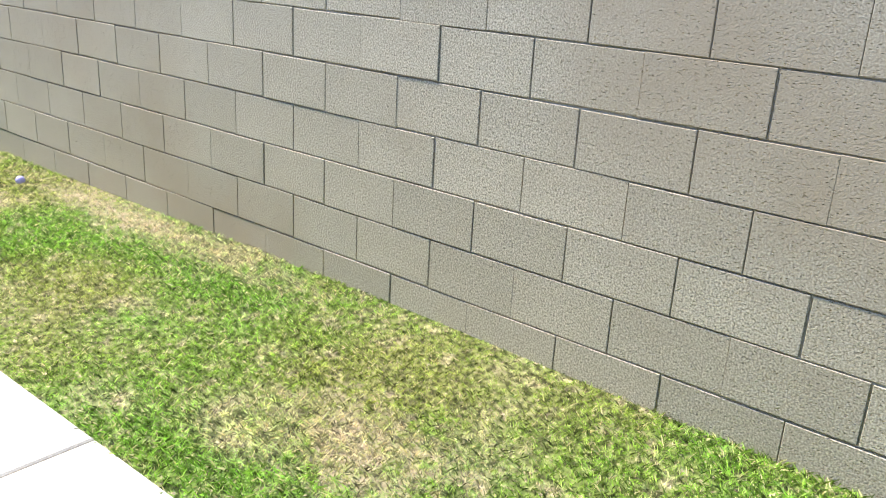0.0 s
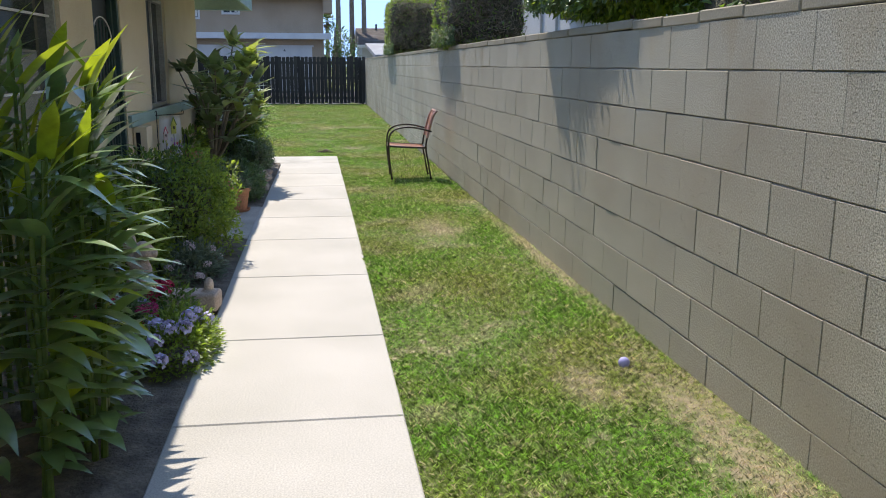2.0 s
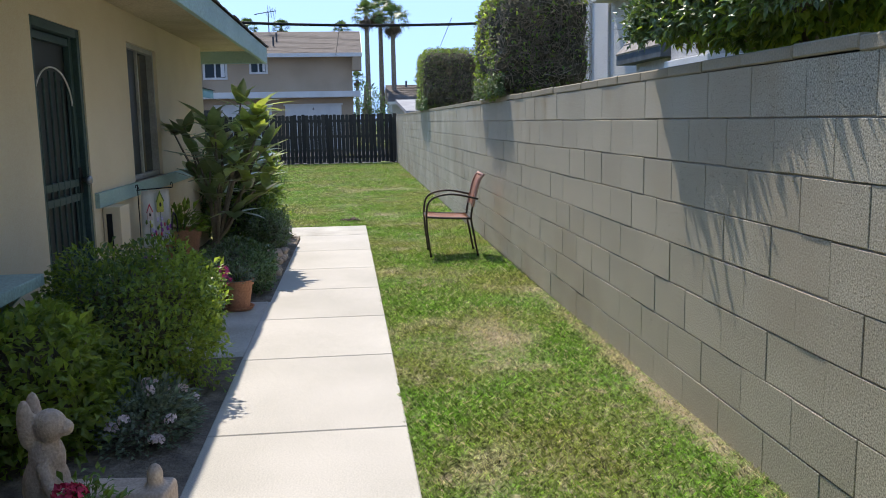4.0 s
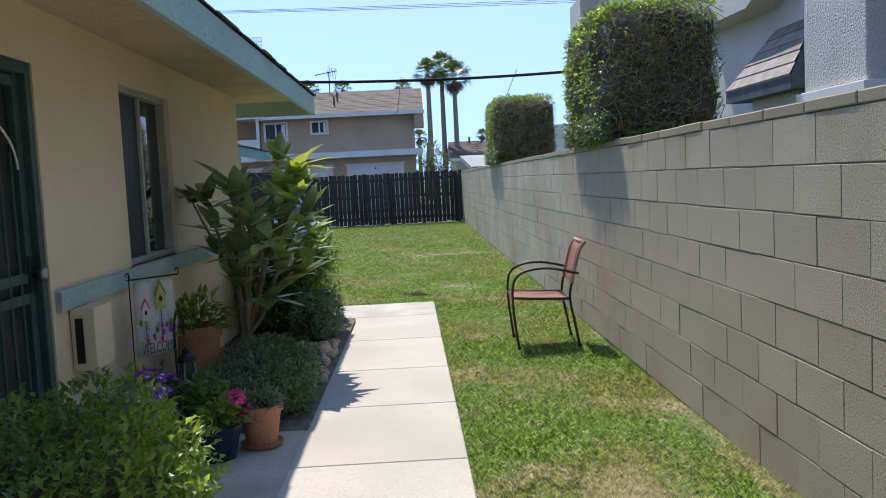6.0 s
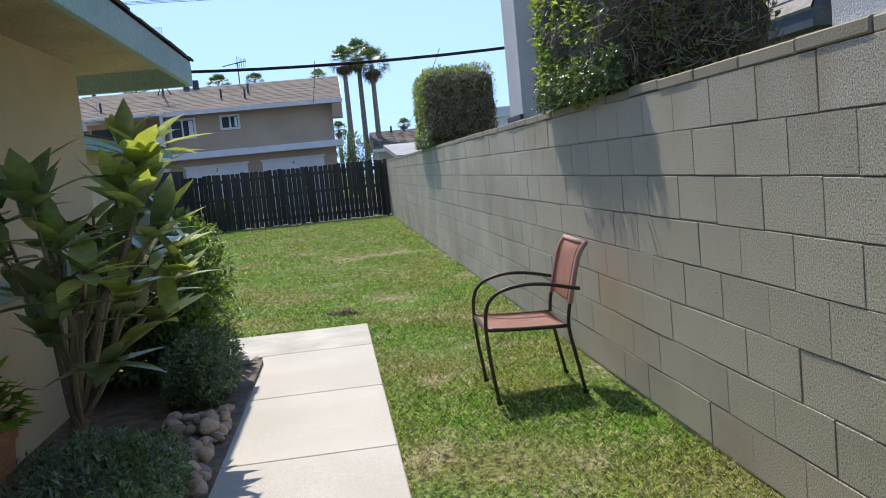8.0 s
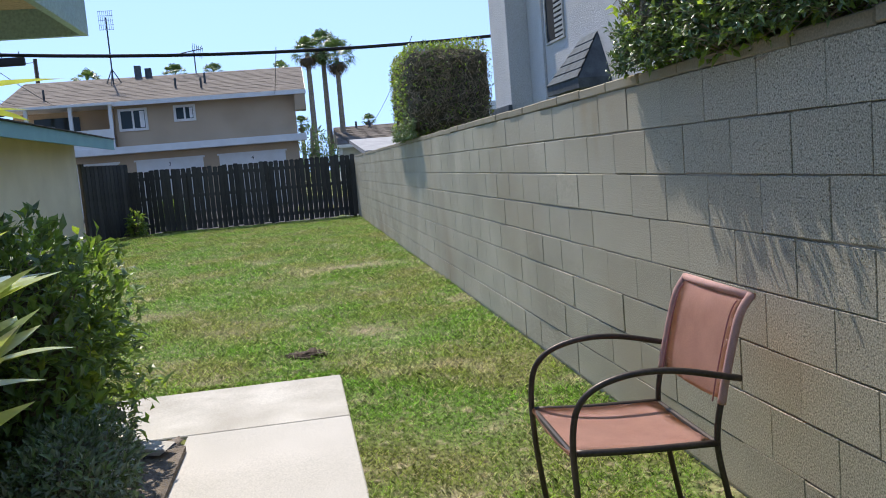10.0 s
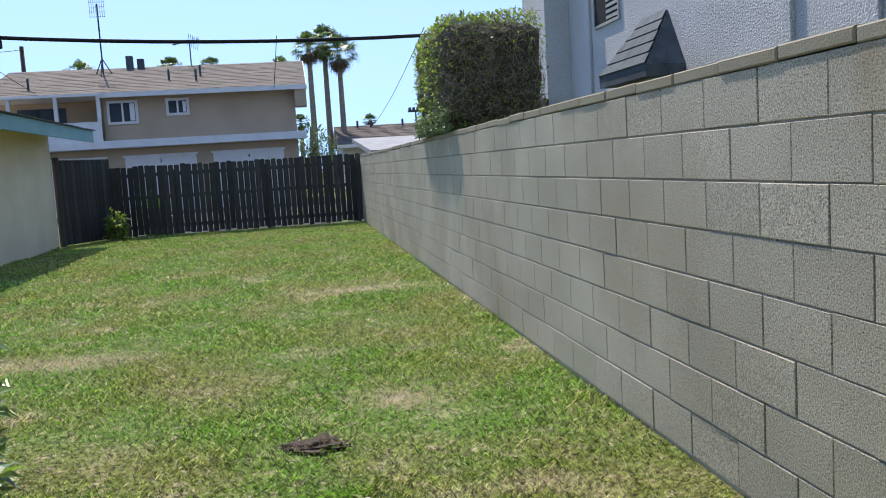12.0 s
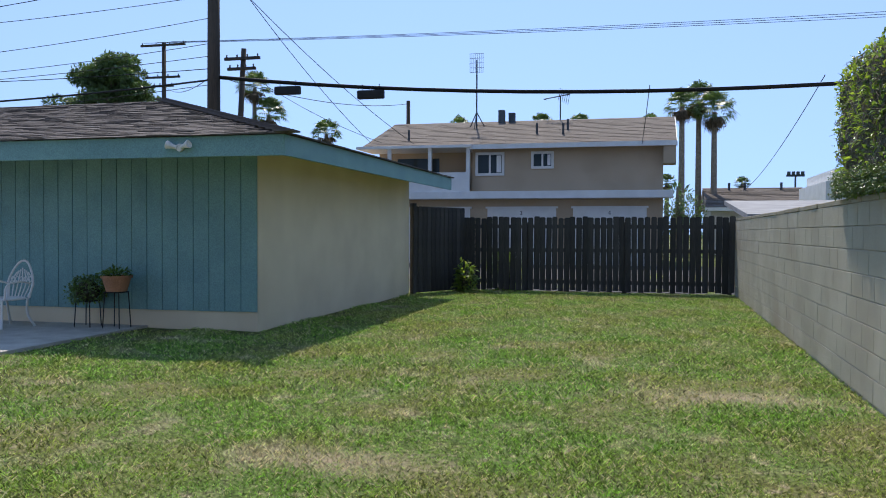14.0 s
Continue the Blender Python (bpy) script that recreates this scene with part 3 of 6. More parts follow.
def framed_window(name, label, x0, x1, z0, z1, bars=(), screen=False):
    """A sliding window in the facade: frame, sill, panes and dividing bars."""
    w = thing(name, label, "window", kind="structure")
    y = FY - 0.09
    t = 0.04
    for bx in ((x0, x0 + t, z0, z1), (x1 - t, x1, z0, z1), (x0 + t, x1 - t, z1 - t, z1), (x0 + t, x1 - t, z0, z0 + t)):
        part("window_frame", boxed(bx[0], bx[1], y - 0.02, y + 0.06, bx[2], bx[3], bevel=0.004), "brass", w)
    m = (x0 + x1) / 2
    part("mullion", boxed(m - 0.02, m + 0.02, y - 0.015, y + 0.04, z0 + t, z1 - t, bevel=0.003), "brass", w)
    part("pane", boxed(x0 + t, m - 0.02, y - 0.004, y + 0.002, z0 + t, z1 - t), "glass", w)
    part("pane", boxed(m + 0.02, x1 - t, y + 0.012, y + 0.018, z0 + t, z1 - t), "screen" if screen else "glass", w)
    for z in bars:
        part("bar", boxed(x0 + t, x1 - t, y + 0.02, y + 0.03, z - 0.008, z + 0.008), "white", w)
    part("window_sill", boxed(x0 - 0.03, x1 + 0.03, FY - 0.08, FY + 0.03, z0 - 0.035, z0, bevel=0.006), "brass", w)
    # near-black sheet standing in for the shade inside the room
    part("dark_backing", boxed(x0, x1, y - 0.115, y - 0.10, z0, z1), "dark", w)
    return w


M["screen"] = material("insect_screen", (0.045, 0.05, 0.05), (0.035, 0.04, 0.04), 3, 300, rough=0.5, bump=0.1)
framed_window("window_1", "wide sliding window with white grid bars in a grey frame", -7.12, -4.6, 0.74, 2.22, bars=(1.25, 1.75))
framed_window("window_2", "sliding window with a dark insect screen and reflecting pane", -11.27, -10.18, 0.97, 2.14, screen=True)

# ---- garage wing ----
GY0, GX0, GX1 = -5.0, -24.4, -31.75
wing = thing("garage_building", "low tan and teal building with a brown shingle hip roof", "building")
part("side_wall", boxed(GX1, GX0, GY0 - 0.2, GY0, -0.1, 2.52), "stucco", wing, "plain tan stucco side wall")
part("front_wall", boxed(GX0 - 0.2, GX0, -18.0, GY0 - 0.2, -0.1, 2.52), "stucco", wing)
part("far_wall", boxed(GX1, GX1 + 0.2, -18.0, GY0 - 0.2, -0.1, 2.52), "stucco", wing)
part("end_wall", boxed(GX1, GX0, -18.2, -18.0, -0.1, 2.52), "stucco", wing)
y, k = GY0 - 0.01, 0
rng = np.random.default_rng(8)
board_w = 0.245
while y > -14.5:
    part("board", boxed(GX0 + 0.002, GX0 + 0.022 + 0.004 * rng.random(), y - board_w + 0.009, y, 0.24 + 0.006 * rng.random(), 2.49, bevel=0.003), "teal", wing,
         "teal painted vertical siding board" if k == 0 else "")
    y -= board_w
    k += 1
EZ, OX, OY = 2.30, 1.06, 0.88
part("fascia", boxed(GX0 + OX - 0.04, GX0 + OX, -18.6, GY0 + OY, EZ, EZ + 0.26, bevel=0.004), "teal", wing)
part("fascia", boxed(GX1 - 0.35, GX0 + OX - 0.04, GY0 + OY - 0.04, GY0 + OY, EZ, EZ + 0.26, bevel=0.004), "teal", wing)
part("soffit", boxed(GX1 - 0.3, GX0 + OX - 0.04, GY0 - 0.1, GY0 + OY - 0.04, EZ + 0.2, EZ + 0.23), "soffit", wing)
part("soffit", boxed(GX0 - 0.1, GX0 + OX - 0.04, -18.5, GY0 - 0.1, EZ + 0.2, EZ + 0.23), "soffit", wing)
rx0, rx1, ry1 = GX1 - 0.4, GX0 + OX + 0.04, GY0 + OY + 0.04
wing_roof = hip_roof(wing, rx0, rx1, -18.7, ry1, EZ + 0.265, 0.27, "shingle")
SL = 0.27
nn = math.hypot(1, SL)
half_w = (rx1 - rx0) / 2
shingles(wing_roof, (rx1, ry1, EZ + 0.268), (0, -1, 0), (-1 / nn, 0, SL / nn), -18.7 * -1 + ry1, half_w * nn, 1 / nn, 0, "shingle", seed=11)
shingles(wing_roof, (rx1, ry1, EZ + 0.268), (-1, 0, 0), (0, -1 / nn, SL / nn), rx1 - rx0, half_w * nn, 1 / nn, 1 / nn, "shingle", seed=12)
cap = None
for i in range(26):
    s = i * 0.18
    at = (rx1 - s, ry1 - s, EZ + 0.29 + s * SL)
    if cap is None:
        cap = part("hip_cap", boxed(-0.13, 0.13, -0.13, 0.13, -0.011, 0.011), "shingle", wing_roof, loc=at)
    else:
        shared("hip_cap", cap.data, wing_roof, at, rot=(0, 0, 0.03 * (i % 3 - 1)))

# ---- path, patio, beds ----
edges = [1.9, 0.73, -0.44, -1.62, -2.79, -4.06, -5.16, -6.55, -7.85, -8.95, -10.1, -11.22, -12.55, -14.0, PATH_END]
path = thing("path", "pale concrete garden path of cast slabs with tooled joints", "path", kind="structure")
for i, (a, b) in enumerate(zip(edges, edges[1:])):
    bm = bmesh.new()
    last = i == len(edges) - 2
    l0, l1 = (path_left(a), path_left(b)) if not last else (-1.25, -1.25)
    g = 0.004
    top = [(a - g, path_right(a)), (a - g, l0), (b + g, l1), (b + g, path_right(b))]
    lo = [bm.verts.new((x, yy, -0.16)) for x, yy in top]
    mid = [bm.verts.new((x, yy, dip(x) - 0.006)) for x, yy in top]
    cx, cy = (a + b) / 2, (path_right(a) + l0) / 2
    hi = [bm.verts.new((x + math.copysign(0.006, cx - x), yy + math.copysign(0.006, cy - yy), dip(x))) for x, yy in top]
    for p, q in ((lo, mid), (mid, hi)):
        for k in range(4):
            bm.faces.new((p[k], p[(k + 1) % 4], q[(k + 1) % 4], q[k]))
    bm.faces.new(hi)
    bmesh.ops.recalc_face_normals(bm, faces=bm.faces)
    part("slab", bm, "concrete" if not last else "old_concrete", path)
part("joint_bed", boxed(PATH_END + 0.05, 1.85, -0.28, 0.57, -0.2, -0.07), "mortar", path)
porch = tagged(part("porch_slab", boxed(-9.62, -7.95, FY, -0.295, -0.1, -0.004, bevel=0.006), "old_concrete"), "worn grey concrete landing before the front door", "paving", kind="structure")
patio = tagged(part("patio", boxed(GX0, -20.2, -15.5, -6.72, -0.1, 0.015, bevel=0.01), "old_concrete"), "grey concrete patio slab beside the teal wall", "paving", kind="structure")
for x0, x1, nm in ((-7.95, 2.6, "planting_bed"), (-13.7, -9.62, "planting_bed")):
    tagged(part(nm, boxed(x0, x1, FY, -0.28, -0.1, -0.008), "soil"), "bare brown soil of a planting bed", "soil", kind="structure")

# ---- fence ----
FX = -33.42
fence = thing("fence", "dark weathered board fence with dog-eared pickets", "fence", kind="structure")


def picket(w, h, mat, name="picket"):
    c = 0.022
    pts = [(-w / 2, 0), (w / 2, 0), (w / 2, h - c), (w / 2 - c, h), (-w / 2 + c, h), (-w / 2, h - c)]
    bm = prism(pts, -0.009, 0.009, axis="x")
    me = bpy.data.meshes.new(name)
    bm.to_mesh(me)
    bm.free()
    me.materials.append(M[mat])
    return me


pk = picket(0.128, 1.70, "fence")
rng = np.random.default_rng(21)
y = 1.93
while y > -4.1:
    shared("picket", pk, fence, (FX + rng.normal(0, 0.003), y, 0.02 + rng.normal(0, 0.012)), rot=(rng.normal(0, 0.006), 0, rng.normal(0, 0.02)), scale=(1, rng.uniform(0.94, 1.05), 1))
    y -= 0.1395
for z in (0.22, 0.95, 1.5):
    part("rail", boxed(FX - 0.06, FX - 0.012, -4.3, 1.98, z - 0.045, z + 0.045, bevel=0.004), "fence", fence)
for y in (1.9, -0.4, -2.6, -4.28):
    part("post", boxed(FX - 0.15, FX - 0.06, y - 0.045, y + 0.045, -0.3, 1.6, bevel=0.004), "fence", fence)
gate = thing("gate", "dark wooden side gate of upright boards, ajar", "gate", (-31.85, -4.92, -0.02), rz=0)
gd = Vector((FX + 31.85, -4.12 + 4.92, 0))
glen = gd.length
gate.rotation_euler = (0, 0, math.atan2(gd.y, gd.x))
pk2 = picket(0.135, 1.93, "fence")
for i in range(12):
    xx = 0.07 + i * (glen - 0.14) / 11
    shared("board", pk2, gate, (xx, 0, 0.03), rot=(0, 0, radians(90)))
for z in (0.3, 1.0, 1.65):
    part("rail", boxed(0, glen, 0.012, 0.06, z - 0.05, z + 0.05, bevel=0.004), "fence", gate)
part("gate_post", boxed(-0.07, 0.03, -0.06, 0.05, 0.0, 2.02, bevel=0.005), "fence", gate)
# ---- hedges on the far side of the wall ----
def hedge(label, x0, x1, y0, y1, z0, z1, seed, leaves=9000, twigs=900, size=0.055, light=0.3, rough=0.08, corner=6.0, bare=0.0, sprigs=14, over=lambda u: 0.05):
    """A clipped box hedge: leafy shell with twiggy shaded sides, an uneven outline and gaps."""
    rng = np.random.default_rng(seed)
    ob = thing("hedge", label, "hedge", ((x0 + x1) / 2, (y0 + y1) / 2, 0.0), group="clipped hedges behind the block wall")
    c = np.array([0, 0, (z0 + z1) / 2])
    hx, hy, hz = (x1 - x0) / 2, (y1 - y0) / 2, (z1 - z0) / 2

    def shell(n, depth):
        d = unit(rng, n)
        p = d / (np.abs(d) ** corner).sum(axis=1, keepdims=True) ** (1 / corner)
        r = 1 - depth * rng.random((n, 1)) ** 1.7
        q = p * r * np.array([hx, hy, hz])
        lump = np.sin(q[:, 0] * 5.1 + seed) * np.sin(q[:, 1] * 6.3) * np.sin(q[:, 2] * 5.7 + 1)
        q += d * (lump[:, None] * rough + rng.normal(0, rough * 0.35, (n, 1)))
        return q + c, d

    p, d = shell(leaves, 0.22)
    keep = rng.random(leaves) > bare * (d[:, 0] > 0.55) * (np.abs(p[:, 2] - c[2]) < hz * 0.85)
    p, d = p[keep], d[keep]
    # the -y face gets extra bright leaves, so its sunlight is partly in the colour
    far = rng.random(len(p)) < light + 0.12 * (d[:, 1] < -0.6)
    foliage("leaves", "leaf", ob, p[~far], d[~far], size, size * 0.5, seed)
    foliage("bright_leaves", "leaf_light", ob, p[far], d[far], size, size * 0.5, seed + 1, label="sunlit yellow-green leaves")
    # loose sprigs that hang out over the wall
    sp, sd, tv, tf = [], [], [], []
    for _ in range(sprigs):
        u = rng.uniform(-1, 1)
        b0 = np.array([u * hx, -hy + 0.05, rng.uniform(z0 + 0.03, z0 + 0.22)])
        reach = 0.05 + over(u) * (0.45 + 0.75 * rng.random() ** 2.5)
        dv = np.array([rng.normal(0, 0.22), -1.0, rng.normal(0.05, 0.25)])
        for k in range(10):
            if rng.random() < 1.05 - 0.06 * k:
                sp.append(b0 + dv * reach * k / 9 + rng.normal(0, 0.007, 3))
                sd.append(dv / np.linalg.norm(dv))
        e, k = b0 + dv * (reach + 0.02), len(tv)
        tv += [b0 + (0.003, 0, 0), b0 - (0.003, 0, 0), b0 + (0, 0, 0.004), e]
        tf += [(k, k + 1, k + 3), (k + 1, k + 2, k + 3), (k + 2, k, k + 3)]
    for _ in range(sprigs * 9):
        u = rng.uniform(-1, 1)
        sp.append(np.array([u * hx, -hy + 0.05 - (0.03 + 0.6 * over(u)) * rng.random(), rng.uniform(z0 + 0.03, z0 + 0.2)]))
        sd.append(np.array([rng.normal(0, 0.5), -0.8, rng.normal(0, 0.5)]))
    tagged(cloud("sprig_layer", tv, tf, "twig", ob), kind="stuff")
    tagged(foliage("sprig_layer", "leaf_dark", ob, np.array(sp), np.array(sd), size * 0.62, size * 0.3, seed + 3, up=0.0), kind="stuff")
    p, d = shell(twigs, 0.3)
    t = np.cross(d, unit(rng, twigs)) * 0.8 + unit(rng, twigs) * 0.4
    v, f = [], []
    L = rng.uniform(0.06, 0.22, twigs)
    for i in range(twigs):
        a = p[i] - t[i] * L[i] / 2
        b = p[i] + t[i] * L[i] / 2
        s = np.cross(t[i], d[i])
        s = s / (np.linalg.norm(s) + 1e-6) * 0.003
        k = len(v)
        v += [a - s, a + s, b + s * 0.4, b - s * 0.4, a + d[i] * 0.006, b + d[i] * 0.004]
        f += [(k, k + 1, k + 2), (k, k + 2, k + 3), (k, k + 4, k + 5), (k + 4, k + 1, k + 2)]
    tagged(cloud("twig_layer", v, f, "twig", ob, "bare brown clipped twigs"), kind="stuff")
    core = bmesh.new()
    bmesh.ops.create_icosphere(core, subdivisions=4, radius=1)
    for vv in core.verts:
        n = vv.co.normalized()
        k = (sum(abs(a) ** corner for a in n)) ** (-1 / corner)
        q = n * k
        vv.co = Vector((q.x * hx * 0.84, q.y * hy * 1.0, q.z * hz * 0.86 + c[2]))
        vv.co += n * noise.noise(vv.co * 4) * 0.08
    part("core", core, "leaf_core", ob)
    bm = tubed([(0, 0, -0.05), (0.03, 0.02, z0 * 0.6), (0, 0, z0 + 0.3)], 0.06, 0.04, 8)
    part("trunk", bm, "bark", ob)
    return ob


M["leaf_core"] = material("leaf_core", (0.13, 0.115, 0.075), (0.07, 0.068, 0.042), 6, 40, bump=1.0, bump_dist=0.05)
hedge("tall clipped square hedge with twiggy brown side", -22.3, -20.1, 1.925, 3.05, 1.66, 2.88, 31, leaves=16000, twigs=8500, corner=9.0, rough=0.045, bare=0.85, sprigs=230, over=lambda u: 0.085 * (1 - 0.7 * u * u))
hedge("tall clipped square hedge with green sunlit face", -13.05, -11.25, 1.925, 2.88, 1.66, 2.76, 32, leaves=17000, twigs=9500, corner=9.0, rough=0.045, bare=0.85, sprigs=240, over=lambda u: 0.068 * (1 - 0.75 * u * u))
hedge("loose leafy hedge hanging over the wall cap", -7.15, -5.25, 1.945, 2.8, 1.79, 2.4, 33, leaves=18000, twigs=500, rough=0.05, corner=6.0, size=0.07, sprigs=300, over=lambda u: 0.012 + 0.042 * (1 - u)).rotation_euler.z = radians(2.2)
hedge("leafy hedge standing back from the wall", -5.5, -1.2, 2.22, 3.1, 1.5, 2.3, 34, leaves=12000, twigs=500, rough=0.11, corner=5.0, size=0.075, sprigs=30)
# ---- neighbour's white building ----
NY, NX = 5.0, -26.6
nb = thing("neighbour_building", "two-storey white stucco building behind the block wall", "building")
part("wall", boxed(NX, 4.0, NY, NY + 8, -0.1, 6.2), "white_stucco", nb)
part("roof", boxed(NX - 0.3, 4.3, NY - 0.2, NY + 8.4, 6.2, 6.4, bevel=0.02), "white", nb)
part("end_pier", boxed(NX + 0.02, NX + 1.35, NY - 0.42, NY, -0.1, 5.6, bevel=0.01), "white_stucco", nb)
part("pier_base", boxed(NX, NX + 1.4, NY - 0.5, NY - 0.42, -0.1, 2.3, bevel=0.02), "slate", nb)
for x0 in (-24.35, -18.95, -17.75):
    part("corner_trim", boxed(x0, x0 + 0.16, NY - 0.05, NY, -0.1, 6.1, bevel=0.01), "white_stucco", nb)


def bay_roof(x0, x1, mat, seed):
    """A small hipped roof over a shallow bay, tiled in courses."""
    y0, zt, zb = NY - 0.5, 3.06, 2.36
    bm = bmesh.new()
    e = [bm.verts.new(q) for q in ((x0, NY, zb), (x0, y0, zb), (x1, y0, zb), (x1, NY, zb))]
    t = [bm.verts.new(q) for q in ((x0 + 0.42, NY, zt), (x1 - 0.45, NY, zt))]
    lo = [bm.verts.new(q) for q in ((x0, NY, zb - 0.14), (x0, y0, zb - 0.14), (x1, y0, zb - 0.14), (x1, NY, zb - 0.14))]
    for q in ((e[0], e[1], t[0]), (e[1], e[2], t[1], t[0]), (e[2], e[3], t[1]), (lo[0], lo[3], lo[2], lo[1])):
        bm.faces.new(q)
    for k in range(3):
        bm.faces.new((lo[k], lo[k + 1], e[k + 1], e[k]))
    bmesh.ops.recalc_face_normals(bm, faces=bm.faces)
    r = part("bay_roof", bm, "slate", nb, "small dark tiled roof over a bay")
    n = 5
    for i in range(n):
        a, b = i / n, (i + 1) / n
        def at(f, s, lift):
            return Vector((x0 + 0.42 * f if s == 0 else x1 - 0.45 * f, y0 + (NY - y0) * f, zb + (zt - zb) * f)) + Vector((0, -0.02 * lift, 0.03 * lift))
        bm = bmesh.new()
        q = [bm.verts.new(at(a, 0, 0.8)), bm.verts.new(at(a, 1, 0.8)), bm.verts.new(at(b, 1, 0.4)), bm.verts.new(at(b, 0, 0.4)), bm.verts.new(at(a, 0, 0.0)), bm.verts.new(at(a, 1, 0.0))]
        bm.faces.new(q[:4])
        bm.faces.new((q[4], q[5], q[1], q[0]))
        part("tile_course", bm, mat, r)
    part("bay", boxed(x0 + 0.35, x1 - 0.25, NY - 0.3, NY, 1.2, zb - 0.14), "white_stucco", nb)


bay_roof(-22.6, -21.05, "slate", 1)
bay_roof(-15.65, -13.75, "tile_roof", 2)
part("bay", boxed(-13.65, -12.4, NY - 0.4, NY, 2.15, 6.0, bevel=0.02), "white_stucco", nb)
part("bay_sill", boxed(-13.72, -12.33, NY - 0.46, NY, 2.06, 2.15, bevel=0.01), "white", nb)
part("overhang", prism([(-17.5, 3.4), (-15.2, 3.35), (-13.7, 3.9), (-13.7, 5.9), (-17.5, 5.9)], NY - 0.4, NY), "white_stucco", nb)
for x0, z0 in ((-24.0, 3.25), (-10.9, 3.3)):
    win = part("window", boxed(x0, x0 + 0.95, NY - 0.01, NY + 0.01, z0, z0 + 1.2), "dark", nb)
    for a in ((x0 - 0.04, x0, z0, z0 + 1.2), (x0 + 0.95, x0 + 0.99, z0, z0 + 1.2), (x0 - 0.04, x0 + 0.99, z0 - 0.04, z0), (x0 - 0.04, x0 + 0.99, z0 + 1.2, z0 + 1.24)):
        part("frame", boxed(a[0], a[1], NY - 0.03, NY, a[2], a[3]), "brass", win)
    for k in range(14):
        part("blind_slat", boxed(x0 + 0.48, x0 + 0.93, NY - 0.022, NY - 0.014, z0 + 0.03 + k * 0.083, z0 + 0.075 + k * 0.083), "brass", win)

# ---- apartment building beyond the fence ----
AX = -50.0
apt = thing("apartment_building", "two-storey tan stucco apartment house over garages", "building")
part("wall", boxed(AX - 9, AX, -7.5, 0.55, -0.1, 5.1), "stucco_far", apt)
part("lower_wall", boxed(AX - 9, AX, -16.0, -7.5, -0.1, 2.9), "stucco_far", apt)
part("balcony_back_wall", boxed(AX - 9, AX - 1.6, -12.3, -7.5, 2.9, 5.1), "stucco_far", apt)
roof = part("roof", prism([(AX + 0.6, 5.06), (AX - 4.5, 6.72), (AX - 9.7, 5.06)], -12.45, 1.05), "shingle_far", apt)
nn2 = math.hypot(5.1, 1.66)
shingles(roof, (AX + 0.62, 1.07, 5.07), (0, -1, 0), (-5.1 / nn2, 0, 1.66 / nn2), 13.5, nn2, 0, 0, "shingle_far", course=0.3, tab=0.9, seed=14, thick=0.012)
part("fascia", boxed(AX + 0.6, AX + 0.66, -7.6, 1.08, 4.92, 5.12), "white", apt)
part("gable_board", prism([(AX + 0.6, 4.9), (AX - 4.5, 6.56), (AX - 9.7, 4.9), (AX - 9.7, 5.08), (AX - 4.5, 6.74), (AX + 0.6, 5.08)], 1.05, 1.1), "white", apt)
part("eave_return", boxed(AX - 0.5, AX + 0.6, 0.55, 1.05, 4.2, 4.92), "stucco_far", apt)
part("ledge", boxed(AX, AX + 0.7, -16.0, 0.95, 2.8, 3.12, bevel=0.02), "white", apt)
part("balcony_roof", boxed(AX - 1.6, AX + 0.75, -12.6, -7.4, 5.0, 5.12, bevel=0.01), "white", apt)
for y0 in (-11.2, -9.35, -7.65):
    part("balcony_post", boxed(AX + 0.45, AX + 0.6, y0, y0 + 0.15, 3.1, 5.0), "white", apt)
part("balcony_parapet", boxed(AX + 0.45, AX + 0.58, -9.3, -7.5, 3.1, 3.95), "white", apt)
part("balcony_parapet", boxed(AX + 0.45, AX + 0.58, -12.4, -9.3, 3.1, 3.85), "white", apt)
part("balcony_glass_door", boxed(AX - 1.6, AX - 1.56, -11.4, -9.4, 2.95, 4.75), "glass_far", apt)


def far_window(y0, y1, z0, z1):
    w = part("window", boxed(AX, AX + 0.03, y0, y1, z0, z1), "glass_far", apt)
    t = 0.11
    for a in ((y0 - t, y0, z0 - t, z1 + t), (y1, y1 + t, z0 - t, z1 + t), (y0, y1, z0 - t, z0), (y0, y1, z1, z1 + t), ((y0 + y1) / 2 - 0.04, (y0 + y1) / 2 + 0.04, z0, z1)):
        part("frame", boxed(AX, AX + 0.07, a[0], a[1], a[2], a[3]), "white", w)
    part("curtain", boxed(AX + 0.031, AX + 0.035, y1 - (y1 - y0) * 0.22, y1 - 0.03, z0 + 0.03, z1 - 0.03), "cloth", w)


far_window(-7.25, -6.2, 3.93, 4.72)
far_window(-4.82, -4.07, 4.2, 4.72)
for i, (y0, y1) in enumerate(((-10.6, -7.6), (-6.82, -3.85), (-3.13, -0.1))):
    d = part("garage_door", boxed(AX, AX + 0.05, y0, y1, 0.0, 2.40), "white", apt)
    for z in (0.6, 1.2, 1.8):
        part("panel", boxed(AX + 0.05, AX + 0.065, y0 + 0.05, y1 - 0.05, z - 0.55, z - 0.03), "white", d)
    part("door_trim", boxed(AX, AX + 0.08, y0 - 0.08, y1 + 0.08, 2.40, 2.48), "white", d)
    cu = bpy.data.curves.new("number", "FONT")
    cu.body, cu.size, cu.extrude, cu.align_x = str(i + 2), 0.24, 0.004, "CENTER"
    cu.materials.append(M["iron"])
    num = new("number", cu)
    num.parent, num.location, num.rotation_euler = d, (AX + 0.07, (y0 + y1) / 2, 2.12), (radians(90), 0, radians(90))
for y0, h in ((-7.15, 0.55), (-6.65, 0.4)):
    part("chimney_pipe", boxed(AX - 4.5, AX - 4.2, y0, y0 + 0.3, 6.4, 6.72 + h, bevel=0.02), "slate", roof)
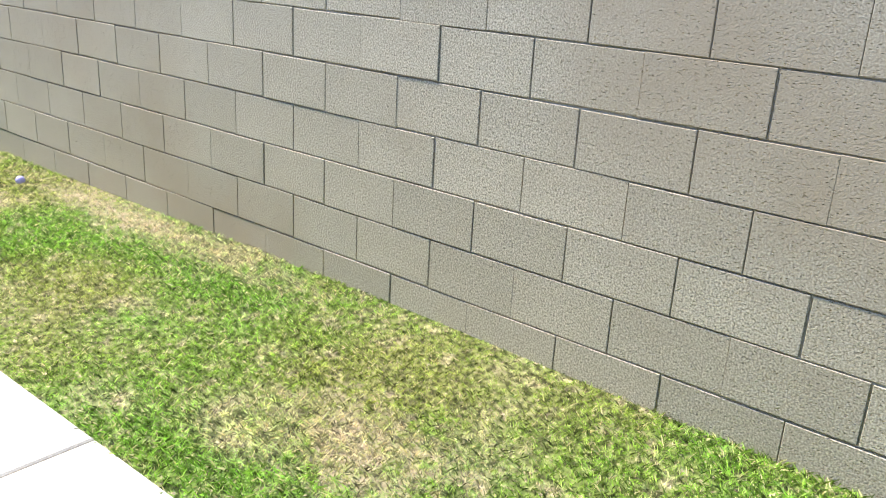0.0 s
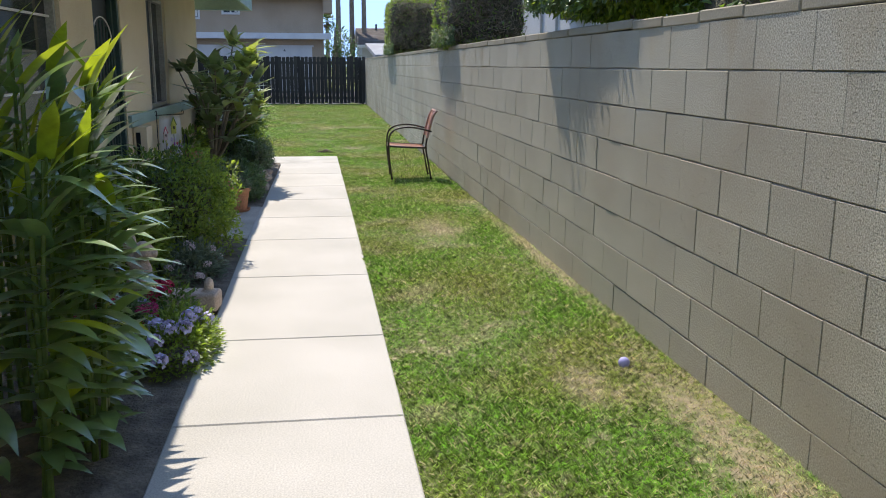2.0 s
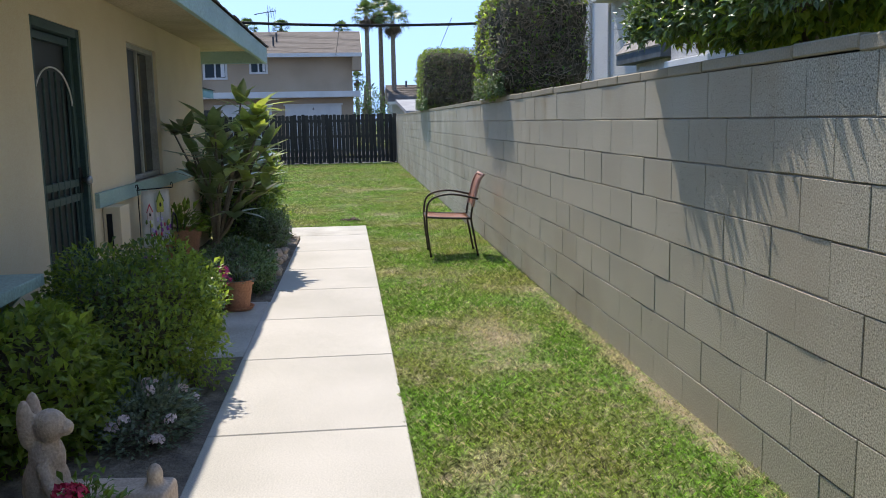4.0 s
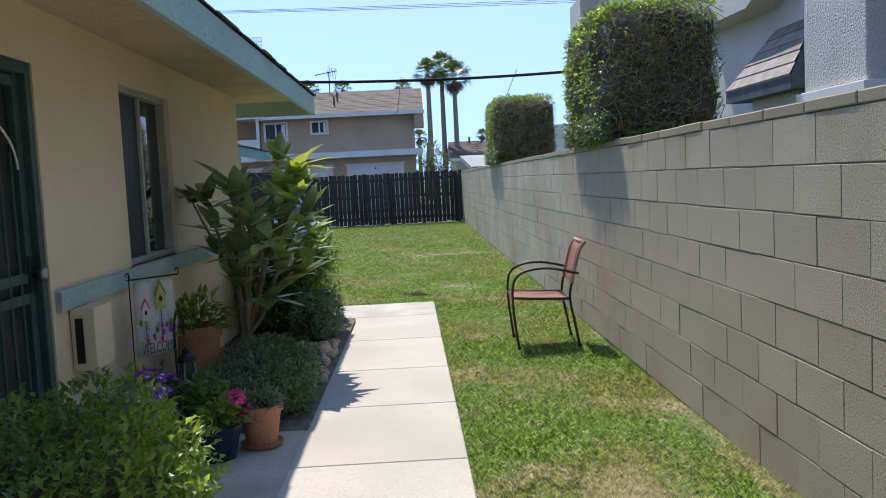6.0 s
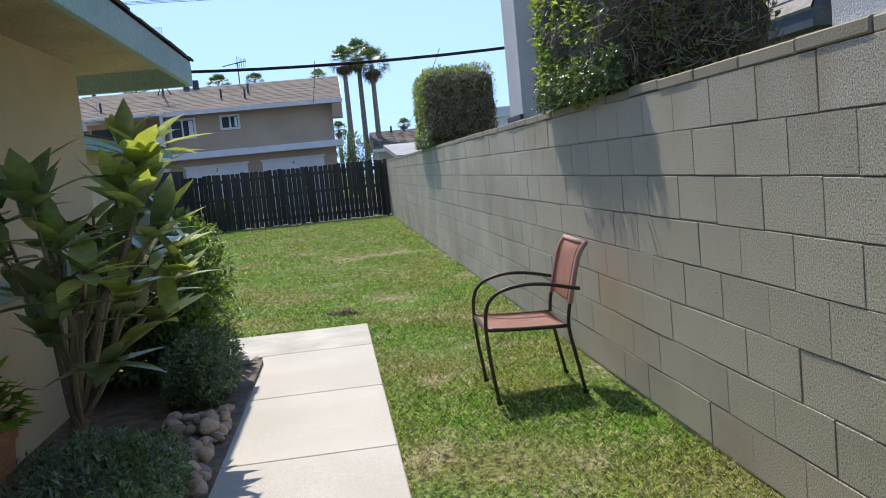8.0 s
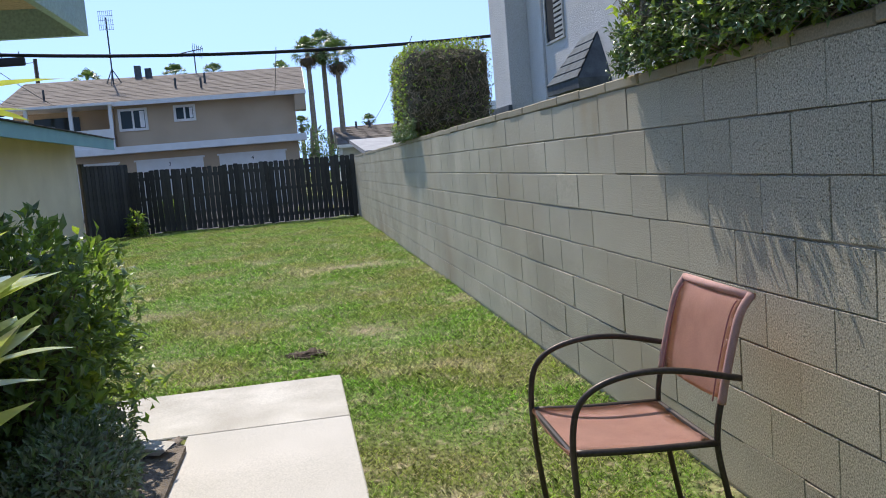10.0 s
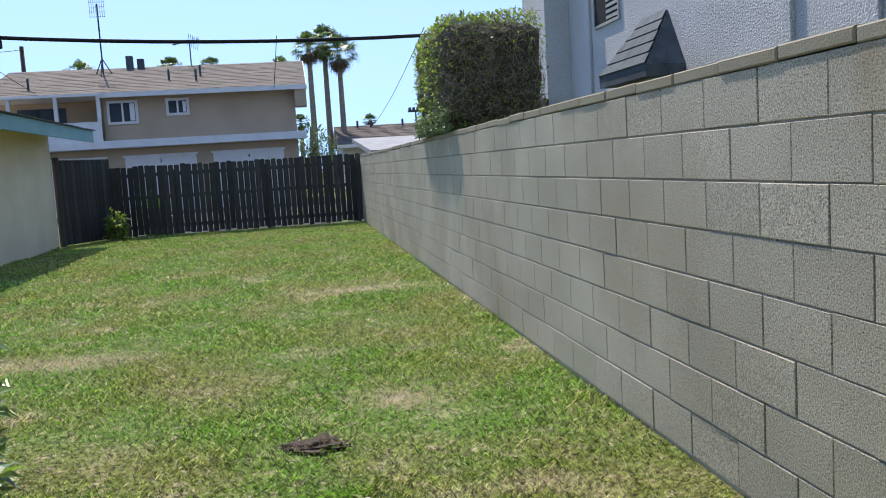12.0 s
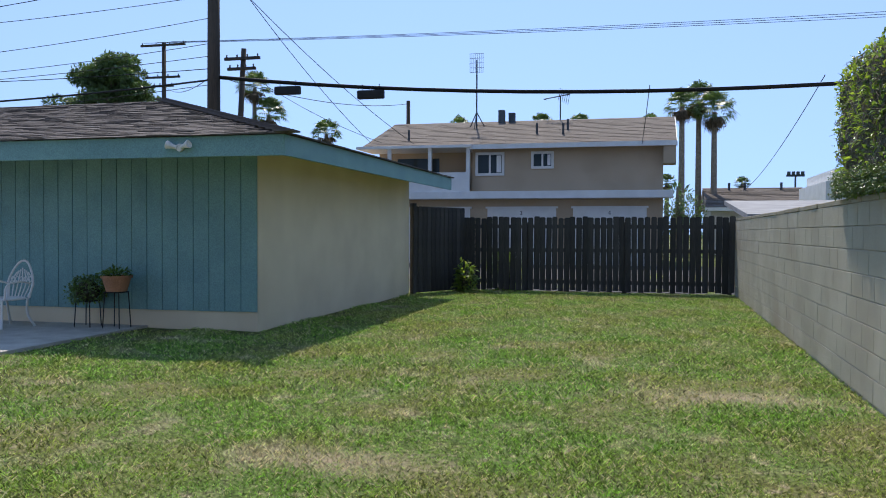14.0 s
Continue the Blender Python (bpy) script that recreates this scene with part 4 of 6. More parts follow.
for y0, x0 in ((-4.9, -1.5), (-3.6, -2.2), (-3.7, -1.2), (-10.6, -0.7)):
    part("vent_pipe", tubed([(AX + x0, y0, 5.2), (AX + x0, y0, 5.35 + (0.6 - x0) * 0.33 + 0.2)], 0.05), "slate", roof)
alley = tagged(part("road", boxed(-49.9, -33.7, -60, 40, -0.2, -0.015), "asphalt"), "grey asphalt alley behind the fence", "road", kind="structure")

dish = thing("tv_antenna", "tall mast aerial with a wire grid dish on the roof", "antenna", (AX - 3.2, -8.0, 6.30))
part("mast", tubed([(0, 0, 0), (0, 0, 3.2)], 0.035), "slate", dish)
for a in (0, 2.1, 4.2):
    part("tripod_leg", tubed([(0.5 * math.cos(a), 0.5 * math.sin(a), -0.1), (0, 0, 0.75)], 0.025), "slate", dish)
for k in range(8):
    part("grid_wire", tubed([(0.05, -0.32 + k * 0.09, 2.6), (0.05, -0.32 + k * 0.09, 3.5)], 0.012, sides=4), "metal", dish)
for k in range(5):
    part("grid_wire", tubed([(0.05, -0.34, 2.62 + k * 0.22), (0.05, 0.34, 2.62 + k * 0.22)], 0.012, sides=4), "metal", dish)
yagi = thing("tv_antenna", "bent roof aerial with crossed rods", "antenna", (AX - 4.5, -4.2, 6.70))
part("mast", tubed([(0, 0, 0), (0, 0, 1.2)], 0.03), "slate", yagi)
part("boom", tubed([(0, -0.8, 1.05), (0, 0.45, 1.25)], 0.025), "slate", yagi)
for k in range(6):
    part("rod", tubed([(0.3, -0.7 + k * 0.22, 1.0 + k * 0.05), (-0.3, -0.7 + k * 0.22, 1.05 + k * 0.08)], 0.014, sides=4), "slate", yagi)
    part("rod", tubed([(0, -0.1 + k * 0.09, 1.0 - 0.05 * k), (0, 0.0 + k * 0.09, 1.55 - 0.05 * k)], 0.014, sides=4), "slate", yagi)

# ---- roofs to the right of the fence ----
M["grey_roof"] = material("grey_roof", (0.34, 0.34, 0.34), (0.26, 0.26, 0.26), 1.5, 40, bump=0.3)
far_house = thing("far_house", "low white house with a grey-brown shingle roof", "house")
part("wall", boxed(-79, -70, 3.6, 11.5, -0.1, 3.0), "white_stucco", far_house)
fr = part("roof", prism([(-69.3, 2.95), (-74.5, 4.35), (-79.7, 2.95)], 3.3, 9.7), "shingle_far", far_house)
shingles(fr, (-69.28, 3.3, 2.97), (0, 1, 0), (-0.965, 0, 0.262), 6.4, 5.3, 0, 0, "shingle_far", course=0.35, tab=0.9, seed=15, thick=0.03)
part("fascia", boxed(-69.3, -69.2, 3.2, 9.8, 2.75, 2.97), "white", far_house)
for y0 in (5.0, 6.0, 8.3):
    part("vent_pipe", tubed([(-74, y0, 4.1), (-74, y0, 4.75)], 0.08), "slate", fr)
carport = thing("carport", "flat pale carport roof beyond the block wall", "carport")
part("roof", prism([(-37.0, 1.72), (-45.0, 2.35), (-45.0, 2.5), (-37.0, 1.86)], 2.6, 7.5), "grey_roof", carport)
for x0, y0 in ((-37.5, 2.8), (-44.5, 2.8), (-37.5, 7.2), (-44.5, 7.2)):
    part("post", boxed(x0, x0 + 0.1, y0, y0 + 0.1, -0.1, 1.8), "white", carport)
shed = thing("white_building", "plain white parapet building in the distance", "building")
part("wall", boxed(-66, -58, 8.2, 18, -0.1, 3.9), "white", shed)
part("parapet", boxed(-66, -57.9, 8.6, 18, 3.9, 4.5), "white", shed)


# ---- poles, cables, trees ----
def utility_pole(label, x, y, h, r, arms, lean=0.0, yaw=0.0):
    p = thing("utility_pole", label, "utility pole", (x, y, -0.05))
    part("shaft", tubed([(0, 0, 0), (0, lean * 0.5, h * 0.5), (0, lean, h)], r, r * 0.75, 12), "pole", p, smooth=True)
    for z, w in arms:
        yy = lean * z / h
        part("crossarm", boxed(0.06, 0.2, yy - w / 2, yy + w / 2, z - 0.07, z + 0.07, bevel=0.01), "pole", p)
        for k in range(4):
            s = -w / 2 + 0.12 + k * (w - 0.24) / 3
            part("insulator", lathe([(0.0001, 0), (0.05, 0), (0.03, 0.06), (0.05, 0.10), (0.0001, 0.16)], 8), "slate", p, loc=(0.13, yy + s, z + 0.07))
    return p


utility_pole("thick dark brown wooden utility pole", -38.0, -13.27, 11.5, 0.235, [])
p2 = utility_pole("slender leaning wooden pole with two short crossarms", -52.0, -20.0, 10.4, 0.17, [(9.4, 1.5), (9.9, 1.9)], lean=0.55)
utility_pole("wooden utility pole with three crossarms", -66.0, -32.7, 14.4, 0.19, [(14.2, 3.4), (12.0, 2.6), (11.4, 1.6)])
utility_pole("short dark service pole behind the roof", -56.0, -12.2, 8.2, 0.13, [])


def cable(label, a, b, sag, r, sides=6):
    a, b = Vector(a), Vector(b)
    pts = [a.lerp(b, k / 24) - Vector((0, 0, sag * 4 * (k / 24) * (1 - k / 24))) for k in range(25)]
    return tagged(part("cable", tubed(pts, r, sides=sides), "wire"), label, "cable", group="overhead cables")


cable("thick black overhead telephone cable", (-38, -13.2, 6.25), (-38, 26, 7.6), 1.55, 0.04)
cable("thick black overhead telephone cable", (-38.05, -13.2, 6.20), (-38.05, 26, 7.53), 1.53, 0.03)
cable("thick black overhead telephone cable", (-38, -13.3, 6.15), (-38, -45, 6.6), 0.7, 0.035)
cable("thin black overhead wire", (-38, -13.3, 6.5), (-38, -45, 7.6), 0.5, 0.014)
cable("thin black overhead wire", (-38, -13.3, 9.8), (-38, -45, 9.0), 0.9, 0.014)
cable("thin black overhead wire", (-38, -13.3, 10.6), (-38, -45, 10.6), 0.9, 0.012)
cable("thin black overhead wire", (-38, -13.3, 6.3), (-66, -32.7, 11.4), 0.5, 0.014)
cable("thin black overhead wire", (-38, -13.2, 10.9), (-38, 30, 10.4), 0.5, 0.01)
cable("thin black overhead wire", (-38, -13.2, 10.7), (-38, 30, 10.2), 0.6, 0.01)
for k, (za, zb, sg) in enumerate(((6.9, 7.0, 0.6), (7.3, 7.9, 0.7), (8.1, 7.7, 0.8), (8.8, 9.9, 0.6), (10.2, 11.4, 0.7), (6.0, 5.6, 0.4))):
    cable("thin black overhead wire", (-38, -13.3, za), (-38 - 3 * (k % 2), -45, zb), sg, 0.011, 5)
for k in range(3):
    cable("thin black overhead wire", (-65.87, -34.2 + k * 1.05, 14.35), (-66.5 + k * 0.6, 60, 14.1 + 0.15 * k), 0.7, 0.016, 5)
cable("thin black service wire", (-38, -13.1, 10.0), (-49.5, -12.0, 5.3), 0.3, 0.012)
cable("thin black service wire", (-38, -13.0, 9.6), (-49.5, -10.0, 5.2), 0.3, 0.012)
cable("thin black service wire", (-38, -13.0, 6.2), (-56, -12.2, 8.0), 0.4, 0.014)
cable("thin black service wire", (-38, 0.1, 5.45), (AX + 0.62, -0.3, 5.0), 0.05, 0.012)
cable("thin black service wire", (-38, 4.6, 5.55), (-70, 5.5, 4.0), 0.4, 0.012)
cable("thin black service wire", (-52, -19.6, 9.4), (-49.5, -11.5, 5.3), 0.3, 0.012)
for y0, z0 in ((-10.75, 5.72), (-8.05, 5.50)):
    bx = thing("cable_box", "black splice box hanging on the overhead cable", "cable box", (-38.0, y0, z0))
    part("body", boxed(-0.1, 0.1, -0.42, 0.42, -0.14, 0.12, bevel=0.05), "wire", bx)
    for s in (-1, 1):
        part("strap", tubed([(0, s * 0.25, 0.1), (0, s * 0.27, 0.3)], 0.012, sides=5), "wire", bx)


def fan_palm(x, y, h, crown, seed, lean=0.0):
    """A fan palm: slim trunk, skirt of dead leaves and a round crown of fan leaves."""
    rnd = random.Random(seed)
    ob = thing("palm_tree", "tall slim fan palm with a shaggy round crown", "palm tree", (x, y, -0.1), group="fan palms in the distance")
    part("trunk", tubed(curve_points([(0, 0, 0), (0, lean * 0.3, h * 0.5), (0, lean, h)], 5), 0.24, 0.16, 8), "bark", ob)
    for name, mat, n, lo, hi, size in (("crown", "leaf_dark", 46, -0.35, 1.4, crown), ("dead_skirt", "thatch", 26, -1.5, -0.5, crown * 0.72)):
        v, f = [], []
        for _ in range(n):
            a, el = rnd.uniform(0, 6.28), rnd.uniform(lo, hi)
            d = Vector((math.cos(a) * math.cos(el), math.sin(a) * math.cos(el), math.sin(el)))
            c = Vector((0, lean, h)) + d * size * rnd.uniform(0.45, 0.62)
            side = d.cross(Vector((0, 0, 1))).normalized()
            up = side.cross(d)
            k = len(v)
            v += [tuple(Vector((0, lean, h))), tuple(c - side * 0.03), tuple(c + side * 0.03)]
            f.append((k, k + 1, k + 2))
            for j in range(11):
                t = (j - 5) / 5 * 1.35
                q = (d * math.cos(t) + side * math.sin(t)).normalized()
                wv = (side * math.cos(t) - d * math.sin(t)) * size * 0.03
                L = size * 0.5 * rnd.uniform(0.8, 1.1) * (1 - 0.25 * abs(j - 5) / 5)
                k = len(v)
                mid = c + q * L * 0.6 + up * 0.02
                v += [tuple(c), tuple(mid - wv), tuple(mid + wv), tuple(c + q * L - Vector((0, 0, L * 0.35)))]
                f += [(k, k + 1, k + 2), (k + 1, k + 3, k + 2)]
        cloud(name, v, f, mat, ob)
    return ob


for i, (x, y, h, c) in enumerate(((-72, 1.85, 9.8, 1.45), (-74, 3.0, 10.4, 1.6), (-73, 3.95, 9.5, 1.7), (-75, -0.16, 9.1, 0.9), (-75, -7.8, 9.2, 1.1), (-75, -5.05, 9.2, 0.95), (-75, -14.0, 9.1, 1.2),
                                  (-75, -30.4, 12.7, 1.7), (-75, -29.2, 10.6, 1.7), (-80, -26.4, 9.6, 1.5), (-70, -31.5, 9.0, 1.3), (-100, 8.2, 6.2, 0.9), (-90, 1.1, 5.8, 1.0))):
    fan_palm(x, y, h, c, 90 + i)


def far_tree(label, x, y, h, blobs, mat, seed, size):
    """A tree far off: tapered trunk with limbs and a crown of leaf clumps."""
    rng = np.random.default_rng(seed)
    ob = thing("tree", label, "tree", (x, y, -0.1))
    bm = tubed([(0, 0, 0), (0.1, 0, h * 0.5), (0, 0, h * 0.92)], 0.35, 0.08, 8)
    pts, dirs = [], []
    for cx, cy, cz, r, rz, n in blobs:
        d = unit(rng, n)
        pts.append(d * (1 - 0.5 * rng.random((n, 1)) ** 2) * np.array([r, r, rz]) + np.array([cx, cy, cz]))
        dirs.append(d)
        tube(bm, [(0, 0, cz * 0.75), (cx * 0.7, cy * 0.7, cz)], 0.1, 0.03, 6)
    part("trunk", bm, "bark", ob)
    p, d = np.concatenate(pts), np.concatenate(dirs)
    foliage("crown", mat, ob, p, d, size, size * 0.35, seed)
    return ob


rng = np.random.default_rng(120)
pine = []
for k in range(75):
    z = 9.6 + 6.3 * rng.random() ** 1.35
    low = max(0.0, (16.4 - z) / 4.2)
    side = rng.uniform(-5.6, 3.3) * min(1.0, low) * (1.0 if z > 11.2 else 0.75)
    pine.append((rng.uniform(-1.5, 1.5), side, z, rng.uniform(0.7, 1.35), rng.uniform(0.35, 0.65), 380))
far_tree("broad dark green pine behind the roofs", -75, -42.9, 16.2, pine, "leaf_dark", 121, 0.42)
far_tree("dark green rounded tree beyond the apartment house", -66, 1.5, 4.6, [(0, dy, z, r, r, 260) for dy, z, r in ((0, 3.4, 0.9), (0.6, 2.6, 1.0), (-0.5, 2.5, 1.0), (0.2, 1.6, 1.2), (0.9, 1.6, 0.9))], "leaf_dark", 122, 0.3)
flood = thing("light_mast", "distant sports-field floodlight mast", "light mast", (-120, 15.9, 0))
part("mast", tubed([(0, 0, 0), (0, 0, 8.2)], 0.12, 0.1), "slate", flood)
part("lamp_bar", boxed(-0.1, 0.1, -1.0, 1.0, 8.0, 8.25), "slate", flood)
for k in range(4):
    part("lamp_head", boxed(-0.2, 0.2, -0.9 + k * 0.5, -0.55 + k * 0.5, 8.25, 8.6, bevel=0.03), "slate", flood)
# ---- garden chair ----
def garden_chair(x, y, rz):
    c = thing("garden_chair", "garden chair with brown metal frame and faded red sling", "chair", (x, y, -0.012), rz=rz)
    # the chair faces -y; half width .27
    for s in (-1, 1):
        X = s * 0.275
        arm = curve_points([(X, -0.215, 0.0), (X, -0.25, 0.30), (X, -0.25, 0.52), (X, -0.20, 0.62), (X, -0.08, 0.665), (X, 0.08, 0.665), (X, 0.30, 0.615)], 6)
        part("arm_and_front_leg", tubed(arm, 0.0108), "bronze", c, smooth=True)
        back = curve_points([(X * 0.9, 0.295, 0.0), (X * 0.9, 0.255, 0.22), (X * 0.9, 0.225, 0.42), (X * 0.9, 0.265, 0.62), (X * 0.9, 0.315, 0.80), (X * 0.9, 0.36, 0.87)], 6)
        part("back_leg_and_upright", tubed(back, 0.0108), "bronze", c, smooth=True)
        rail = curve_points([(X * 0.9, -0.25, 0.43), (X * 0.9, -0.05, 0.415), (X * 0.9, 0.225, 0.405)], 5)
        part("seat_rail", tubed(rail, 0.012), "bronze", c, smooth=True)
        for fy in (-0.215, 0.295):
            part("foot", tubed([(X if fy < 0 else X * 0.9, fy, 0.0), (X if fy < 0 else X * 0.9, fy, 0.02)], 0.016), "iron", c)
    part("cross_bar", tubed([(-0.25, -0.25, 0.425), (0.25, -0.25, 0.425)], 0.011), "bronze", c)
    part("cross_bar", tubed([(-0.25, 0.225, 0.40), (0.25, 0.225, 0.40)], 0.011), "bronze", c)
    part("cross_bar", tubed([(-0.25, 0.357, 0.865), (0.25, 0.357, 0.865)], 0.011), "bronze", c)

    def sheet(name, line, w, label):
        bm = bmesh.new()
        rows = []
        for p in line:
            rows.append([bm.verts.new((w * (k / 6 - 0.5) * 2, p.y, p.z - 0.012 * (1 - (k / 3 - 1) ** 2))) for k in range(7)])
        for a, b in zip(rows, rows[1:]):
            for k in range(6):
                bm.faces.new((a[k], a[k + 1], b[k + 1], b[k]))
        bmesh.ops.solidify(bm, geom=bm.faces[:], thickness=0.004)
        return part(name, bm, "sling", c, label, smooth=True)

    seat = sheet("seat_sling", curve_points([(0, -0.262, 0.425), (0, -0.24, 0.437), (0, -0.05, 0.42), (0, 0.215, 0.41)], 5), 0.245, "faded red woven seat sling")
    rest = sheet("back_sling", curve_points([(0, 0.256, 0.54), (0, 0.267, 0.62), (0, 0.315, 0.80), (0, 0.352, 0.862), (0, 0.378, 0.874), (0, 0.374, 0.855)], 5), 0.245, "faded red woven back sling")
    for s in (-1, 1):
        line = curve_points([(s * 0.2475, 0.245, 0.53), (s * 0.2475, 0.265, 0.62), (s * 0.2475, 0.315, 0.80), (s * 0.2475, 0.362, 0.873)], 5)
        part("sleeve", tubed(line, 0.0145, sides=10), "sling", rest, smooth=True)
        part("hem", tubed([p + Vector((-s * 0.04, -0.012, 0)) for p in line[:-2]], 0.0025, sides=6), "sling_hem", rest)
    part("sleeve", tubed([(-0.25, 0.358, 0.866), (0.25, 0.358, 0.866)], 0.0145, sides=10), "sling", rest, smooth=True)
    return c


M["sling_hem"] = material("sling_hem", (0.34, 0.15, 0.14), (0.28, 0.12, 0.11), 10, 300, bump=0.2)
garden_chair(-11.92, 1.455, -2)

# ---- front door ----
door = thing("door_1", "closed dark green iron security door with an arched grille", "door", kind="structure")
DX0, DX1, DY = -8.95, -8.0, FY - 0.06
part("door_leaf", boxed(DX0 + 0.05, DX1 - 0.05, DY - 0.06, DY - 0.03, 0.03, 2.05), "screen", door)
for a in ((DX0, DX0 + 0.06, 0.0, 2.1), (DX1 - 0.06, DX1, 0.0, 2.1), (DX0 + 0.06, DX1 - 0.06, 2.04, 2.1)):
    part("door_frame", boxed(a[0], a[1], DY - 0.10, DY + 0.05, a[2], a[3], bevel=0.005), "door", door)
for a in ((DX0 + 0.06, DX0 + 0.12, 0.03, 2.04), (DX1 - 0.12, DX1 - 0.06, 0.03, 2.04)):
    part("stile", boxed(a[0], a[1], DY - 0.028, DY + 0.012, a[2], a[3], bevel=0.004), "door", door)
for z in (0.06, 0.93, 1.03, 1.98):
    part("rail", boxed(DX0 + 0.12, DX1 - 0.12, DY - 0.026, DY + 0.01, z, z + 0.05, bevel=0.004), "door", door)
for i in range(6):
    bx = DX0 + 0.19 + i * 0.115
    top = 1.60 + 0.20 * math.sin(math.pi * (i + 0.6) / 6.2)
    part("grille_bar", tubed([(bx, DY + 0.005, 0.08), (bx, DY + 0.005, top)], 0.008, sides=6), "door", door)
arch = [((DX0 + DX1) / 2 + 0.35 * math.cos(a), DY + 0.008, 1.58 + 0.24 * math.sin(a)) for a in [math.pi * k / 20 for k in range(21)]]
part("grille_arch", tubed(arch, 0.006, sides=6), "white", door, "pale painted arch of the grille")
knob = lathe([(0.0001, 0), (0.014, 0.0), (0.014, 0.035), (0.03, 0.045), (0.034, 0.062), (0.022, 0.078), (0.0001, 0.08)], 16)
bmesh.ops.rotate(knob, verts=knob.verts, matrix=Matrix.Rotation(radians(-90), 3, "X"))
part("door_knob", knob, "metal", door, "steel door knob", smooth=True, loc=(DX0 + 0.09, DY + 0.012, 1.07))
part("lock_plate", boxed(DX0 + 0.06, DX0 + 0.12, DY + 0.012, DY + 0.02, 0.98, 1.16, bevel=0.003), "iron", door)
part("threshold", boxed(DX0, DX1, FY - 0.19, FY + 0.02, -0.004, 0.02, bevel=0.004), "old_concrete", door)

ledge = tagged(part("window_ledge", boxed(-7.15, -4.55, FY + 0.004, FY + 0.26, 0.64, 0.70, bevel=0.008), "teal_light"), "light teal wooden shelf under the wide window", "shelf", kind="structure")
for bx in (-7.0, -5.85, -4.7):
    part("bracket", prism([(FY + 0.004, 0.64), (FY + 0.22, 0.64), (FY + 0.004, 0.42)], bx - 0.02, bx + 0.02, axis="x"), "teal_light", ledge)
meter = thing("wall_box", "stucco-coloured box under the belt board of the facade", "box", (-9.27, FY, 0.0))
part("body", boxed(-0.13, 0.13, 0.004, 0.13, 0.52, 0.85, bevel=0.008), "stucco", meter)
part("side_slot", boxed(0.125, 0.14, 0.03, 0.07, 0.56, 0.80, bevel=0.003), "iron", meter)

liz = bmesh.new()
tube(liz, curve_points([(0, 0, -0.13), (0.03, 0, -0.07), (0, 0.005, 0), (0.0, 0.005, 0.06), (0.02, 0.004, 0.10)], 5), 0.004, 0.014, 6)
for z, s in ((0.0, 1), (0.0, -1), (0.06, 1), (0.06, -1)):
    tube(liz, [(0, 0.004, z), (s * 0.035, 0.004, z + 0.012), (s * 0.05, 0.002, z - 0.012)], 0.006, 0.004, 5)
lizard = tagged(part("lizard_ornament", liz, "grey_glaze", loc=(-9.55, FY + 0.012, 0.70)), "small grey-green lizard ornament on the stucco wall", "ornament")


# ---- plants ----
def ribbon(v, f, base, direction, length, width, droop, fold=0.25, seg=7, lift=0.0):
    """A long arching leaf with a folded midrib, added to the lists v and f as triangles."""
    d = Vector(direction).normalized()
    side = d.cross(Vector((0, 0, 1)))
    side = side.normalized() if side.length > 1e-3 else Vector((1, 0, 0))
    p = Vector(base)
    k0 = len(v)
    step = length / seg
    for i in range(seg + 1):
        t = i / seg
        w = width * (0.25 + 0.75 * math.sin(math.pi * min(1, t * 0.62 + 0.28)) ** 1.0) * (1 if t < 0.6 else max(0.03, 1 - ((t - 0.6) / 0.4) ** 1.6)) / 2
        up = side.cross(d).normalized()
        v += [tuple(p - side * w + up * w * fold), tuple(p), tuple(p + side * w + up * w * fold)]
        if i < seg:
            d = (d + Vector((0, 0, -droop / seg))).normalized()
            p = p + d * step
    for i in range(seg):
        a, b = k0 + 3 * i, k0 + 3 * i + 3
        for q in (0, 1):
            f += [(a + q, a + q + 1, b + q + 1), (a + q, b + q + 1, b + q)]


def lily(x, y, canes, seed):
    """Tall canes with two ranks of long arching leaves."""
    rnd = random.Random(seed)
    ob = thing("ginger_lily", "tall cane plant with long arching green strap leaves", "plant", (x, y, -0.01), group="strap-leaved plants by the path")
    v, f, v2, f2 = [], [], [], []
    for cx, cy, h in canes:
        lean = Vector((rnd.uniform(-0.06, 0.06), rnd.uniform(-0.05, 0.12), 0))
        line = curve_points([(cx, cy, 0), (cx + lean.x * 0.4, cy + lean.y * 0.4, h * 0.5), (cx + lean.x, cy + lean.y, h)], 6)
        part("cane", tubed(line, 0.013, 0.006, 6), "leaf_light", ob)
        n = int(h / 0.064)
        a0 = rnd.uniform(0, 6.28)
        for i in range(n):
            t = (i + 2) / (n + 2)
            p = Vector((cx, cy, 0)) + lean * t + Vector((0, 0, h * t))
            a = (a0 + (i % 2) * math.pi + i * 0.25 if rnd.random() < 0.45 else 1.35) + rnd.gauss(0, 0.6)
            el = 0.5 + 0.7 * t ** 5 + rnd.gauss(0, 0.14)
            L = (0.23 + 0.15 * math.sin(math.pi * min(1, t * 0.9 + 0.08))) * (0.52 + 0.48 * t) * rnd.uniform(0.8, 1.15)
            d = (math.cos(a) * math.cos(el), math.sin(a) * math.cos(el), math.sin(el))
            dst = (v2, f2) if t > 0.92 or rnd.random() < 0.05 else (v, f)
            ribbon(*dst, p, d, L, 0.06 * rnd.uniform(0.8, 1.2), 0.95 * rnd.uniform(0.5, 1.3) if t < 0.92 else 0.5, fold=0.14)
    cloud("leaves", v, f, "leaf_long", ob, smooth=True)
    cloud("young_leaves", v2, f2, "leaf_young", ob, "yellow-green young leaves", smooth=True)
    return ob


